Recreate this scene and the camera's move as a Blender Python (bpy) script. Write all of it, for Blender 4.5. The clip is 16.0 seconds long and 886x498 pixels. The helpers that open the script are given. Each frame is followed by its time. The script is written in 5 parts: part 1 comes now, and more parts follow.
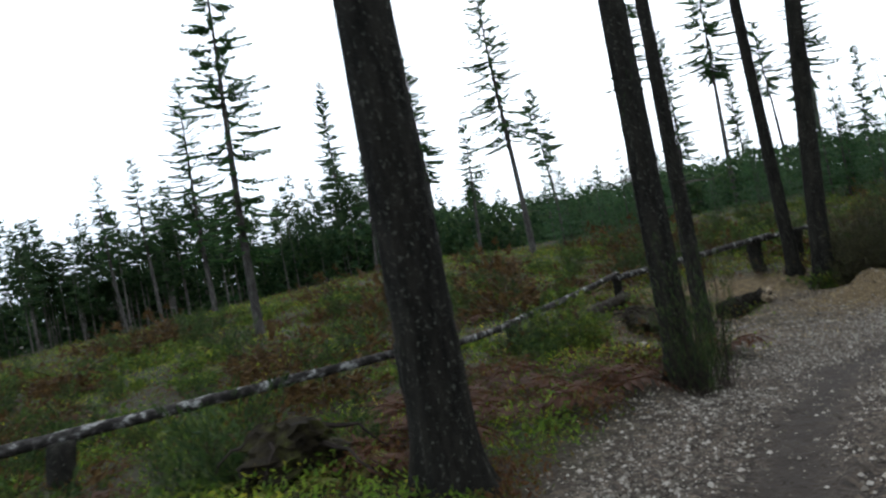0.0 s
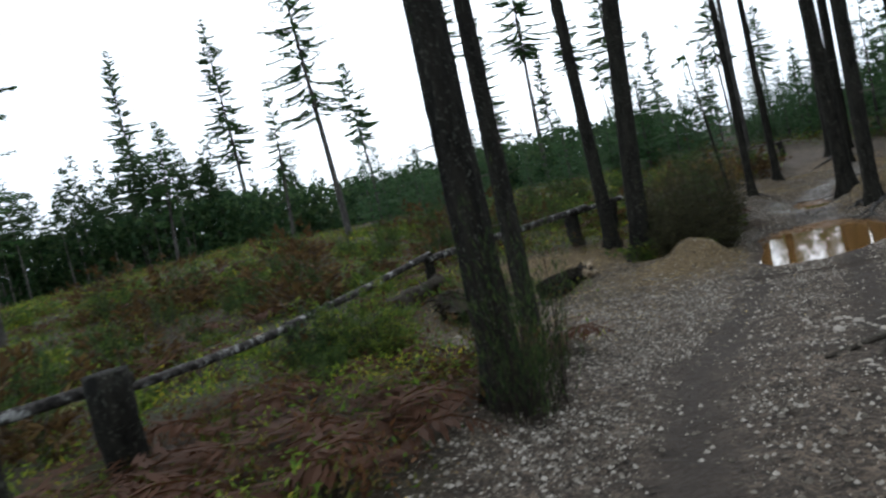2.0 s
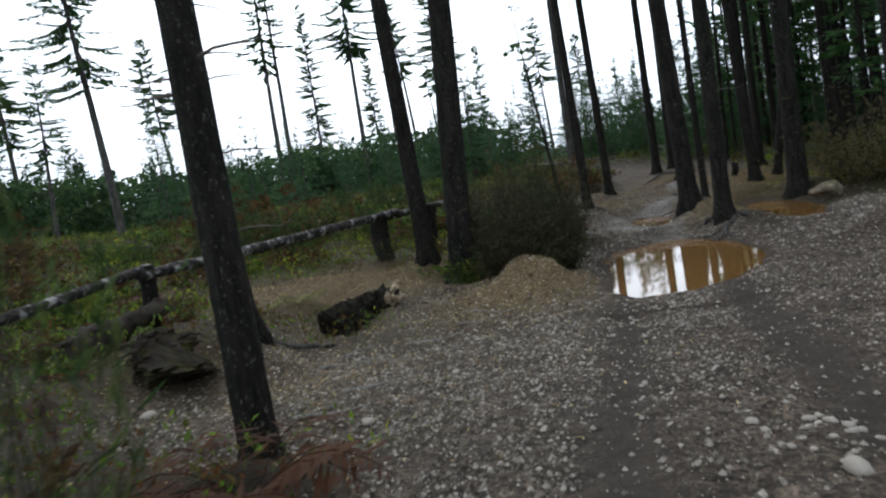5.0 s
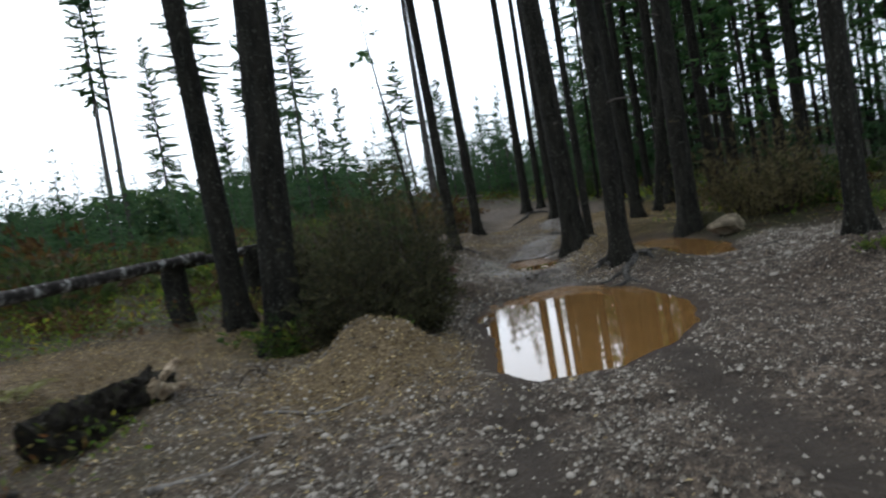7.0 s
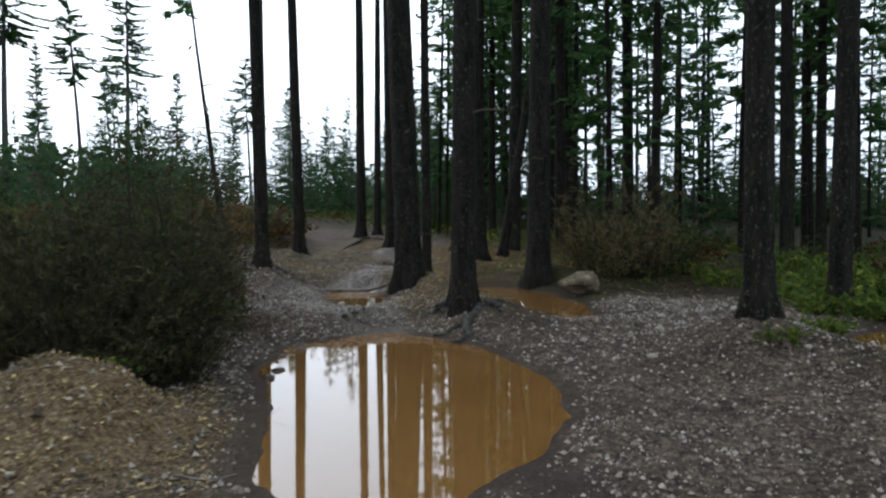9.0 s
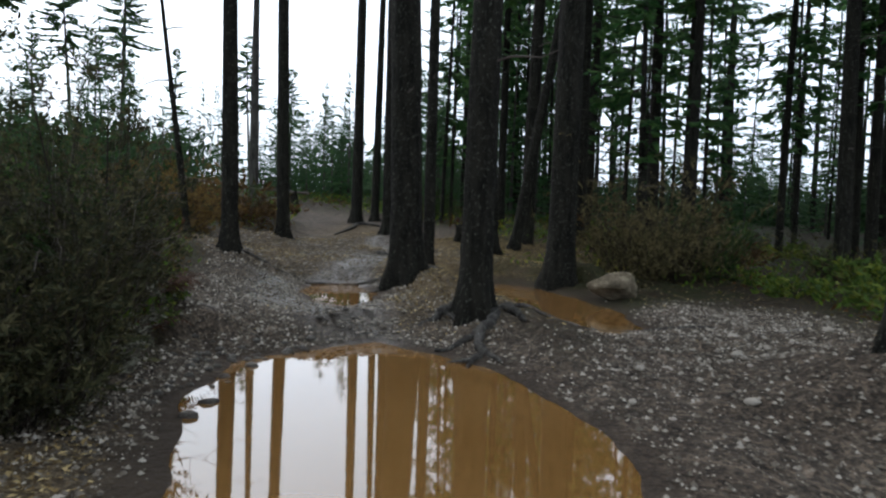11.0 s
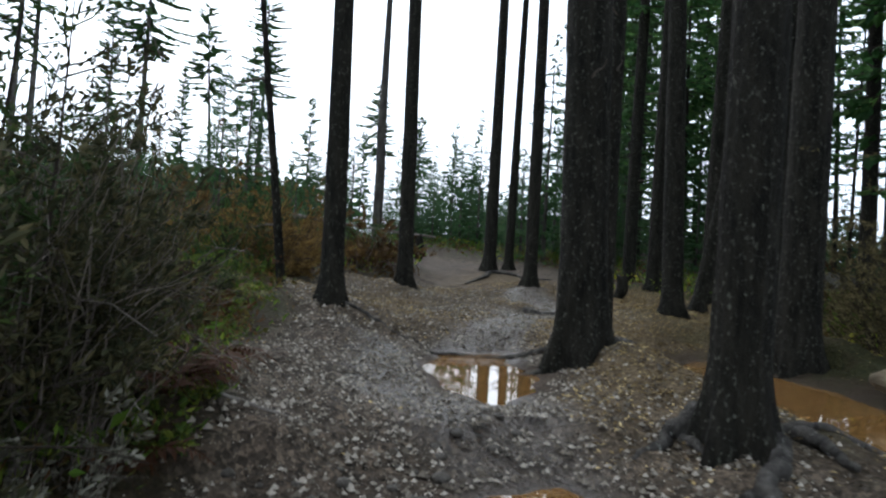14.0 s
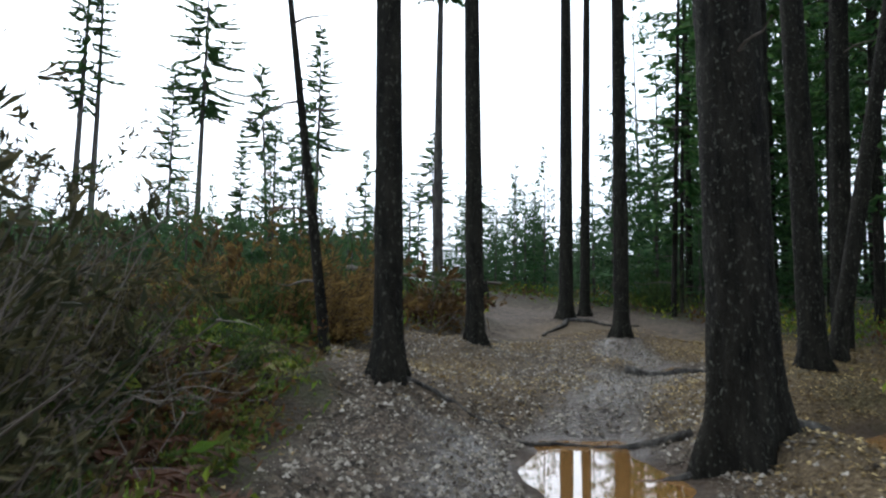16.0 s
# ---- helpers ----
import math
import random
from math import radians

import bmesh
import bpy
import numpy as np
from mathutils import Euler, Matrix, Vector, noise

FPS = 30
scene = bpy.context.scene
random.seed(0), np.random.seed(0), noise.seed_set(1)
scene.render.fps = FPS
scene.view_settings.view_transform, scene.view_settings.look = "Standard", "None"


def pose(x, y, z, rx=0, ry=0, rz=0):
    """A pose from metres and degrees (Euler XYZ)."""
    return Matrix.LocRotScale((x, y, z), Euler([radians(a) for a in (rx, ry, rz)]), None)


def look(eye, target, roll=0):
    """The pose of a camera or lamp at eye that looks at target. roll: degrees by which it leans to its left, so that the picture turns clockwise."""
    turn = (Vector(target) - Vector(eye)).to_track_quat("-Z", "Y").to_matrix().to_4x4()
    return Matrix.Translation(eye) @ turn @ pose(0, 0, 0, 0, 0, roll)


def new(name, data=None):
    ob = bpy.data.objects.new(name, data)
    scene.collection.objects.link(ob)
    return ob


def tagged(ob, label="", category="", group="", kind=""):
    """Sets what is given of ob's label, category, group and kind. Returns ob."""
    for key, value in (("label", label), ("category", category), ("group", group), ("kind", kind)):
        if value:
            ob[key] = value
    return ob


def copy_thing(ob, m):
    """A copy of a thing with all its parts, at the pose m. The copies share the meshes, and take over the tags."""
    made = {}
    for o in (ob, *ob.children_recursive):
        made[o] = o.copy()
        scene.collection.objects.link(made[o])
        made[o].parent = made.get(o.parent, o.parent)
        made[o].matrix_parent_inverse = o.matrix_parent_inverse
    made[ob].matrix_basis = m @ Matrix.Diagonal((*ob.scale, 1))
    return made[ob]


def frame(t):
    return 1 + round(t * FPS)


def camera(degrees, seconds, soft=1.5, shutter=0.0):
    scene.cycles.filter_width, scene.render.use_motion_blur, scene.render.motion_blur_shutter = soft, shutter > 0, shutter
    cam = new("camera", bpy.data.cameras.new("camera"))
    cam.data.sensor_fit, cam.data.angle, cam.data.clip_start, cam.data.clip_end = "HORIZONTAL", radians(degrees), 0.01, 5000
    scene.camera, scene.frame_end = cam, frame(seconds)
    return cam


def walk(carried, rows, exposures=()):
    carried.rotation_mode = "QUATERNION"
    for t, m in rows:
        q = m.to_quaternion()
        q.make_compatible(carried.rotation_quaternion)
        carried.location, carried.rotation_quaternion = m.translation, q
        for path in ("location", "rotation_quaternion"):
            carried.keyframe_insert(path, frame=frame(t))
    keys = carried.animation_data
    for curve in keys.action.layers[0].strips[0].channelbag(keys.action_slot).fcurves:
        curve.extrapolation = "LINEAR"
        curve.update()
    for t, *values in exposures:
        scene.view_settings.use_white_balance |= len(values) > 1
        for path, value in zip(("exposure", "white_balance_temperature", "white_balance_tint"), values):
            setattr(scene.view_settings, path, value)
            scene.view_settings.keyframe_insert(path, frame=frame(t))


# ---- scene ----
import functools

cam = camera(64.6, 16.0, soft=2.3, shutter=0.4)
PATH = [
    (0, (-0.635, -0.159, 1.411), (-0.572, 1.84, 1.442), -10.9),
    (0.5, (-0.396, 0.472, 1.39), (-0.231, 2.465, 1.365), -13.9),
    (1, (-0.229, 1.087, 1.357), (0.052, 3.066, 1.305), -13.1),
    (1.5, (0.034, 1.783, 1.292), (0.436, 3.741, 1.21), -13.3),
    (2, (0.347, 2.55, 1.205), (0.878, 4.475, 1.085), -12.7),
    (2.5, (0.765, 3.284, 1.142), (1.468, 5.154, 1.045), -14.0),
    (3, (1.036, 4.014, 0.986), (1.811, 5.843, 0.756), -7.6),
    (3.2, (1.217, 4.298, 0.956), (2.056, 6.097, 0.707), -8.3),
    (5.3, (3.147, 6.987, 0.684), (4.143, 8.714, 0.519), -9.8),
    (5.5, (3.381, 7.266, 0.645), (4.392, 8.985, 0.495), -10.0),
    (6, (3.969, 8.078, 0.558), (5.024, 9.771, 0.419), -11.1),
    (6.3, (4.382, 8.602, 0.55), (5.493, 10.257, 0.388), -11.8),
    (6.5, (4.651, 8.911, 0.502), (5.816, 10.53, 0.358), -11.3),
    (7, (5.393, 9.6, 0.368), (6.697, 11.112, 0.249), -9.7),
    (7.5, (6.103, 10.295, 0.279), (7.53, 11.69, 0.145), -7.0),
    (8, (6.7, 10.746, 0.233), (8.208, 12.053, 0.106), -5.0),
    (8.3, (7.02, 10.972, 0.221), (8.573, 12.228, 0.109), -3.8),
    (8.5, (7.19, 11.09, 0.212), (8.767, 12.316, 0.1), -2.8),
    (9, (7.593, 11.401, 0.164), (9.218, 12.565, 0.081), -0.4),
    (9.2, (7.762, 11.5, 0.16), (9.4, 12.644, 0.081), -0.1),
    (11.3, (9.694, 13.075, -0.002), (11.303, 14.258, -0.115), 2.7),
    (11.5, (9.875, 13.242, -0.018), (11.461, 14.454, -0.139), 3.0),
    (12, (10.34, 13.703, -0.068), (11.87, 14.984, -0.204), 2.7),
    (12.5, (10.754, 14.131, -0.083), (12.252, 15.451, -0.209), 2.4),
    (13, (11.107, 14.502, -0.091), (12.571, 15.862, -0.183), 2.3),
    (13.5, (11.358, 14.882, -0.079), (12.799, 16.27, -0.102), 2.8),
    (14, (11.684, 15.307, -0.083), (13.081, 16.738, -0.064), 3.3),
    (14.5, (12.043, 15.747, -0.092), (13.398, 17.216, -0.02), 1.5),
    (15, (12.351, 16.168, -0.071), (13.671, 17.667, 0.024), 1.0),
    (15.5, (12.609, 16.538, -0.044), (13.89, 18.071, 0.066), 1.1),
    (16, (12.824, 16.832, 0.002), (14.09, 18.373, 0.147), 0.6),
]
walk(cam, [(t, look(eye, target, roll)) for t, eye, target, roll in PATH], exposures=[(0.0, -0.18, 6300, 10), (12.5, -0.16, 6250, 10), (14.0, 0.1, 6200, 10), (16.0, 0.26, 6200, 10)])

# ---- light: an overcast sky and a wide weak sun ----
world = bpy.data.worlds.new("overcast_sky")
scene.world = world
world.use_nodes = True
wn, wl = world.node_tree.nodes, world.node_tree.links
wn.clear()
sky = wn.new("ShaderNodeTexSky")
sky.sky_type, sky.sun_disc = "NISHITA", False
sky.sun_elevation, sky.sun_rotation = radians(48), radians(20)
sky.air_density, sky.dust_density, sky.ozone_density = 1.0, 4.0, 1.0
grey = wn.new("ShaderNodeHueSaturation")
grey.inputs["Saturation"].default_value = 0.18
grey.inputs["Value"].default_value = 1.0
back = wn.new("ShaderNodeBackground")
back.inputs["Strength"].default_value = 0.30
wout = wn.new("ShaderNodeOutputWorld")
wl.new(sky.outputs[0], grey.inputs["Color"])
cloud = wn.new("ShaderNodeMix")
cloud.data_type = "RGBA"
cloud.inputs[0].default_value = 0.55
cloud.inputs[7].default_value = (6.6, 7.7, 9.0, 1.0)
wl.new(grey.outputs[0], cloud.inputs[6])
wl.new(cloud.outputs[2], back.inputs["Color"])
wl.new(back.outputs[0], wout.inputs["Surface"])

sun = new("sun", bpy.data.lights.new("sun", "SUN"))
sun.data.energy, sun.data.angle, sun.data.color = 0.5, radians(30), (1.0, 0.98, 0.95)
sun.matrix_world = look((0, 0, 60), (math.sin(radians(20)) * -40, math.cos(radians(20)) * -40, 15))


# ---- materials ----
def node_mat(name):
    m = bpy.data.materials.new(name)
    m.use_nodes = True
    nt = m.node_tree
    nt.nodes["Principled BSDF"].inputs["Specular IOR Level"].default_value = 0.12
    return m, nt.nodes, nt.links, nt.nodes["Principled BSDF"]


def ramp(nodes, stops):
    r = nodes.new("ShaderNodeValToRGB")
    el = r.color_ramp.elements
    while len(el) < len(stops):
        el.new(0.5)
    for e, (p, c) in zip(el, stops):
        e.position, e.color = p, (*c, 1.0)
    return r


def tex_noise(nodes, links, scale, detail=4.0, rough=0.6, stretch=None):
    co = nodes.new("ShaderNodeTexCoord")
    n = nodes.new("ShaderNodeTexNoise")
    n.inputs["Scale"].default_value, n.inputs["Detail"].default_value, n.inputs["Roughness"].default_value = scale, detail, rough
    if stretch:
        mp = nodes.new("ShaderNodeMapping")
        mp.inputs["Scale"].default_value = stretch
        links.new(co.outputs["Object"], mp.inputs["Vector"])
        links.new(mp.outputs[0], n.inputs["Vector"])
    else:
        links.new(co.outputs["Object"], n.inputs["Vector"])
    return n


def mix_col(nodes, links, fac, a, b):
    mx = nodes.new("ShaderNodeMix")
    mx.data_type = "RGBA"
    for sock, v in ((mx.inputs[0], fac), (mx.inputs[6], a), (mx.inputs[7], b)):
        if isinstance(v, (int, float)):
            sock.default_value = v
        elif isinstance(v, tuple):
            sock.default_value = (*v, 1.0)
        else:
            links.new(v, sock)
    return mx.outputs[2]


def add_bump(nodes, links, bsdf, height, strength, dist):
    b = nodes.new("ShaderNodeBump")
    b.inputs["Strength"].default_value, b.inputs["Distance"].default_value = strength, dist
    links.new(height, b.inputs["Height"])
    links.new(b.outputs[0], bsdf.inputs["Normal"])


def bark_mat(name, dark, light, lichen, amount):
    m, n, l, b = node_mat(name)
    ridge = tex_noise(n, l, 9.0, 6.0, 0.7, (1.0, 1.0, 0.22))
    fine = tex_noise(n, l, 55.0, 4.0, 0.7, (1.0, 1.0, 0.5))
    spots = tex_noise(n, l, 30.0, 5.0, 0.7, (1.0, 1.0, 0.6))
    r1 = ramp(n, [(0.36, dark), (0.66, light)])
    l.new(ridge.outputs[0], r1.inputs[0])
    r2 = ramp(n, [(amount, (0, 0, 0)), (amount + 0.05, (1, 1, 1))])
    l.new(spots.outputs[0], r2.inputs[0])
    r3 = ramp(n, [(0.45, (0, 0, 0)), (0.6, (1, 1, 1))])
    l.new(fine.outputs[0], r3.inputs[0])
    mul = n.new("ShaderNodeMath")
    mul.operation = "MULTIPLY"
    l.new(r2.outputs[0], mul.inputs[0])
    l.new(r3.outputs[0], mul.inputs[1])
    col = mix_col(n, l, mul.outputs[0], r1.outputs[0], lichen)
    l.new(col, b.inputs["Base Color"])
    b.inputs["Roughness"].default_value = 0.9
    add = n.new("ShaderNodeMath")
    add.operation = "ADD"
    l.new(ridge.outputs[0], add.inputs[0])
    l.new(fine.outputs[0], add.inputs[1])
    add_bump(n, l, b, add.outputs[0], 0.9, 0.05)
    return m


def leaf_mat(name, c1, c2, c3, rough=0.6, trans=0.25):
    m, n, l, b = node_mat(name)
    geo = n.new("ShaderNodeNewGeometry")
    r = ramp(n, [(0.0, c1), (0.55, c2), (1.0, c3)])
    l.new(geo.outputs["Random Per Island"], r.inputs[0])
    big = tex_noise(n, l, 1.6, 2.0)
    rb = ramp(n, [(0.3, (0.62, 0.62, 0.62)), (0.7, (1.15, 1.15, 1.15))])
    l.new(big.outputs[0], rb.inputs[0])
    mul = n.new("ShaderNodeMix")
    mul.data_type, mul.blend_type = "RGBA", "MULTIPLY"
    mul.inputs[0].default_value = 1.0
    l.new(r.outputs[0], mul.inputs[6])
    l.new(rb.outputs[0], mul.inputs[7])
    l.new(mul.outputs[2], b.inputs["Base Color"])
    b.inputs["Roughness"].default_value = rough
    tr = n.new("ShaderNodeBsdfTranslucent")
    l.new(mul.outputs[2], tr.inputs["Color"])
    mx = n.new("ShaderNodeMixShader")
    mx.inputs[0].default_value = trans
    out = n["Material Output"]
    l.new(b.outputs[0], mx.inputs[1])
    l.new(tr.outputs[0], mx.inputs[2])
    l.new(mx.outputs[0], out.inputs["Surface"])
    return m


def rough_mat(name, stops, scale, rough=0.85, bump=0.4, dist=0.02, stretch=None, island=0.0):
    m, n, l, b = node_mat(name)
    a = tex_noise(n, l, scale, 6.0, 0.65, stretch)
    r = ramp(n, stops)
    if island:
        geo = n.new("ShaderNodeNewGeometry")
        mx = n.new("ShaderNodeMix")
        mx.inputs[0].default_value = island
        l.new(a.outputs[0], mx.inputs[2])
        l.new(geo.outputs["Random Per Island"], mx.inputs[3])
        l.new(mx.outputs[0], r.inputs[0])
    else:
        l.new(a.outputs[0], r.inputs[0])
    l.new(r.outputs[0], b.inputs["Base Color"])
    b.inputs["Roughness"].default_value = rough
    f = tex_noise(n, l, scale * 6, 4.0, 0.7, stretch)
    add_bump(n, l, b, f.outputs[0], bump, dist)
    return m


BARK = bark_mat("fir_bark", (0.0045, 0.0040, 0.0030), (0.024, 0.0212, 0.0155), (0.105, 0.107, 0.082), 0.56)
BROWN = leaf_mat("brown_broom", (0.05, 0.043, 0.02), (0.12, 0.102, 0.045), (0.21, 0.17, 0.08), 0.75, 0.4)
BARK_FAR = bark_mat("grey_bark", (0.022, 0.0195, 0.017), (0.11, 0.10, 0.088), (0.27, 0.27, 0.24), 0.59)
NEEDLE = leaf_mat("fir_needles", (0.022, 0.062, 0.020), (0.046, 0.115, 0.034), (0.095, 0.18, 0.048), 0.6, 0.55)
NEEDLE_DARK = leaf_mat("dark_needles", (0.018, 0.042, 0.017), (0.036, 0.074, 0.027), (0.075, 0.118, 0.04), 0.65, 0.45)
YOUNG = leaf_mat("young_needles", (0.018, 0.055, 0.02), (0.036, 0.095, 0.03), (0.065, 0.13, 0.036), 0.6, 0.38)
BROOM = leaf_mat("broom_green", (0.016, 0.034, 0.010), (0.036, 0.066, 0.017), (0.078, 0.105, 0.028), 0.7)
OLIVE = leaf_mat("olive_scrub", (0.018, 0.021, 0.010), (0.042, 0.043, 0.019), (0.095, 0.082, 0.037), 0.75)
BRUSH = leaf_mat("dry_brown_broom", (0.030, 0.029, 0.014), (0.068, 0.062, 0.029), (0.14, 0.115, 0.06), 0.78)
RUST = leaf_mat("rusty_scrub", (0.032, 0.018, 0.008), (0.07, 0.04, 0.014), (0.125, 0.078, 0.026), 0.75)
RUST_BUSH = leaf_mat("dying_bush_leaves", (0.06, 0.036, 0.012), (0.135, 0.085, 0.026), (0.21, 0.14, 0.045), 0.75, 0.35)
BRACKEN = leaf_mat("dead_bracken", (0.015, 0.0052, 0.0026), (0.046, 0.0165, 0.0062), (0.10, 0.05, 0.018), 0.8)
FERN = leaf_mat("yellow_fern", (0.0675, 0.0825, 0.015), (0.12, 0.1275, 0.01875), (0.21, 0.18, 0.0225), 0.6, 0.35)
SALAL = leaf_mat("green_leaves", (0.035, 0.066, 0.014), (0.075, 0.12, 0.02), (0.18, 0.20, 0.03), 0.5, 0.4)
TWIG = rough_mat("grey_twig", [(0.3, (0.0375, 0.03, 0.02475)), (0.7, (0.1275, 0.1087, 0.09))], 6, 0.9, 0.3, 0.01, None, 0.5)
DARK_TWIG = rough_mat("brown_twig", [(0.3, (0.0132, 0.0102, 0.0078)), (0.7, (0.036, 0.027, 0.0204))], 6, 0.9, 0.3, 0.01)
BLEACHED = rough_mat("bleached_wood", [(0.3, (0.06, 0.05, 0.042)), (0.7, (0.20, 0.18, 0.155))], 9, 0.85, 0.4, 0.01, (1, 1, 0.3))
RAIL = rough_mat("weathered_log", [(0.44, (0.015, 0.013, 0.011)), (0.55, (0.05, 0.045, 0.04)), (0.62, (0.26, 0.255, 0.235))], 7, 0.9, 0.7, 0.03)
CHAR = rough_mat("rotten_log", [(0.35, (0.006, 0.005, 0.0038)), (0.55, (0.020, 0.0165, 0.011)), (0.68, (0.032, 0.035, 0.013))], 8, 0.95, 0.9, 0.05)
LOGWOOD = rough_mat("weathered_dead_wood", [(0.32, (0.018, 0.014, 0.010)), (0.55, (0.05, 0.042, 0.031)), (0.72, (0.085, 0.08, 0.06))], 7, 0.9, 0.8, 0.04)
MOSSY = rough_mat("mossy_soil", [(0.35, (0.009, 0.0065, 0.0045)), (0.55, (0.022, 0.017, 0.008)), (0.7, (0.045, 0.05, 0.010))], 5, 0.95, 0.9, 0.06)
CUTWOOD = rough_mat("cut_wood", [(0.3, (0.16, 0.104, 0.06)), (0.7, (0.336, 0.24, 0.152))], 14, 0.85, 0.4, 0.01)
STONE = rough_mat("stone", [(0.2, (0.045, 0.036, 0.027)), (0.55, (0.135, 0.114, 0.088)), (0.92, (0.37, 0.33, 0.275))], 5, 0.8, 0.35, 0.02, None, 0.75)
BOULDER = rough_mat("boulder", [(0.32, (0.05, 0.040, 0.026)), (0.5, (0.15, 0.12, 0.08)), (0.7, (0.30, 0.25, 0.175))], 4.2, 0.85, 0.9, 0.05)
CHIP = leaf_mat("leaf_litter", (0.05, 0.029, 0.012), (0.21, 0.145, 0.062), (0.48, 0.37, 0.18), 0.85, 0.05)


def ground_mat():
    m, n, l, b = node_mat("forest_ground")
    at = n.new("ShaderNodeAttribute")
    at.attribute_name = "bare"
    aw = n.new("ShaderNodeAttribute")
    aw.attribute_name = "wet"
    asl = n.new("ShaderNodeAttribute")
    asl.attribute_name = "slick"
    ach = n.new("ShaderNodeAttribute")
    ach.attribute_name = "chips"
    big = tex_noise(n, l, 0.55, 5.0, 0.6)
    mid = tex_noise(n, l, 3.2, 6.0, 0.7)
    fine = tex_noise(n, l, 26.0, 5.0, 0.75)
    co = n.new("ShaderNodeTexCoord")
    vor = n.new("ShaderNodeTexVoronoi")
    vor.inputs["Scale"].default_value = 22.0
    l.new(co.outputs["Object"], vor.inputs["Vector"])
    road = ramp(n, [(0.28, (0.023, 0.017, 0.012)), (0.5, (0.053, 0.041, 0.030)), (0.72, (0.108, 0.086, 0.065))])
    l.new(mid.outputs[0], road.inputs[0])
    vor2 = n.new("ShaderNodeTexVoronoi")
    vor2.inputs["Scale"].default_value = 48.0
    l.new(co.outputs["Object"], vor2.inputs["Vector"])
    pmix = n.new("ShaderNodeMix")
    pmix.data_type = "RGBA"
    pmix.inputs[0].default_value = 0.5
    l.new(vor.outputs["Color"], pmix.inputs[6])
    l.new(vor2.outputs["Color"], pmix.inputs[7])
    peb = ramp(n, [(0.25, (0.25, 0.24, 0.22)), (0.5, (0.85, 0.83, 0.8)), (0.74, (2.1, 2.0, 1.9))])
    l.new(pmix.outputs[2], peb.inputs[0])
    gr = n.new("ShaderNodeMix")
    gr.data_type, gr.blend_type = "RGBA", "MULTIPLY"
    gr.inputs[0].default_value = 0.9
    l.new(road.outputs[0], gr.inputs[6])
    l.new(peb.outputs[0], gr.inputs[7])
    litter = ramp(n, [(0.3, (0.008, 0.006, 0.0035)), (0.45, (0.020, 0.0135, 0.0065)), (0.56, (0.017, 0.021, 0.006)), (0.72, (0.034, 0.019, 0.0075))])
    sumn = n.new("ShaderNodeMix")
    sumn.inputs[0].default_value = 0.5
    l.new(big.outputs[0], sumn.inputs[2])
    l.new(mid.outputs[0], sumn.inputs[3])
    l.new(sumn.outputs[0], litter.inputs[0])
    chipc = ramp(n, [(0.3, (0.022, 0.014, 0.008)), (0.52, (0.115, 0.08, 0.04)), (0.72, (0.31, 0.24, 0.14))])
    l.new(fine.outputs[0], chipc.inputs[0])
    art = n.new("ShaderNodeAttribute")
    art.attribute_name = "rut"
    lane = ramp(n, [(0.3, (0.021, 0.016, 0.012)), (0.7, (0.047, 0.038, 0.029))])
    l.new(mid.outputs[0], lane.inputs[0])
    laned = mix_col(n, l, art.outputs["Fac"], gr.outputs[2], lane.outputs[0])
    speck = ramp(n, [(0.35, (0.45, 0.45, 0.45)), (0.65, (1.7, 1.65, 1.5))])
    l.new(fine.outputs[0], speck.inputs[0])
    lit = n.new("ShaderNodeMix")
    lit.data_type, lit.blend_type = "RGBA", "MULTIPLY"
    lit.inputs[0].default_value = 1.0
    l.new(litter.outputs[0], lit.inputs[6])
    l.new(speck.outputs[0], lit.inputs[7])
    c1 = mix_col(n, l, at.outputs["Fac"], lit.outputs[2], laned)
    c2 = mix_col(n, l, ach.outputs["Fac"], c1, chipc.outputs[0])
    dampf = n.new("ShaderNodeMath")
    dampf.operation = "MULTIPLY"
    dampf.inputs[1].default_value = 0.65
    l.new(aw.outputs["Fac"], dampf.inputs[0])
    c3 = mix_col(n, l, dampf.outputs[0], c2, (0.030, 0.020, 0.013))
    l.new(c3, b.inputs["Base Color"])
    rr = n.new("ShaderNodeMapRange")
    rr.inputs["To Min"].default_value, rr.inputs["To Max"].default_value = 0.85, 0.28
    l.new(asl.outputs["Fac"], rr.inputs["Value"])
    l.new(rr.outputs[0], b.inputs["Roughness"])
    sp = n.new("ShaderNodeMapRange")
    sp.inputs["To Min"].default_value, sp.inputs["To Max"].default_value = 0.15, 0.5
    l.new(asl.outputs["Fac"], sp.inputs["Value"])
    l.new(sp.outputs[0], b.inputs["Specular IOR Level"])
    hsum = n.new("ShaderNodeMath")
    hsum.operation = "ADD"
    l.new(fine.outputs[0], hsum.inputs[0])
    l.new(vor.outputs["Distance"], hsum.inputs[1])
    add_bump(n, l, b, hsum.outputs[0], 0.8, 0.035)
    return m


def water_mat():
    m, n, l, b = node_mat("muddy_water")
    a = tex_noise(n, l, 0.8, 3.0)
    r = ramp(n, [(0.3, (0.120, 0.060, 0.0175)), (0.7, (0.150, 0.078, 0.025))])
    l.new(a.outputs[0], r.inputs[0])
    l.new(r.outputs[0], b.inputs["Base Color"])
    b.inputs["Roughness"].default_value = 0.02
    b.inputs["IOR"].default_value = 1.8
    b.inputs["Specular IOR Level"].default_value = 0.5
    f = tex_noise(n, l, 22.0, 2.0)
    add_bump(n, l, b, f.outputs[0], 0.006, 0.02)
    return m


GROUND, WATER = ground_mat(), water_mat()


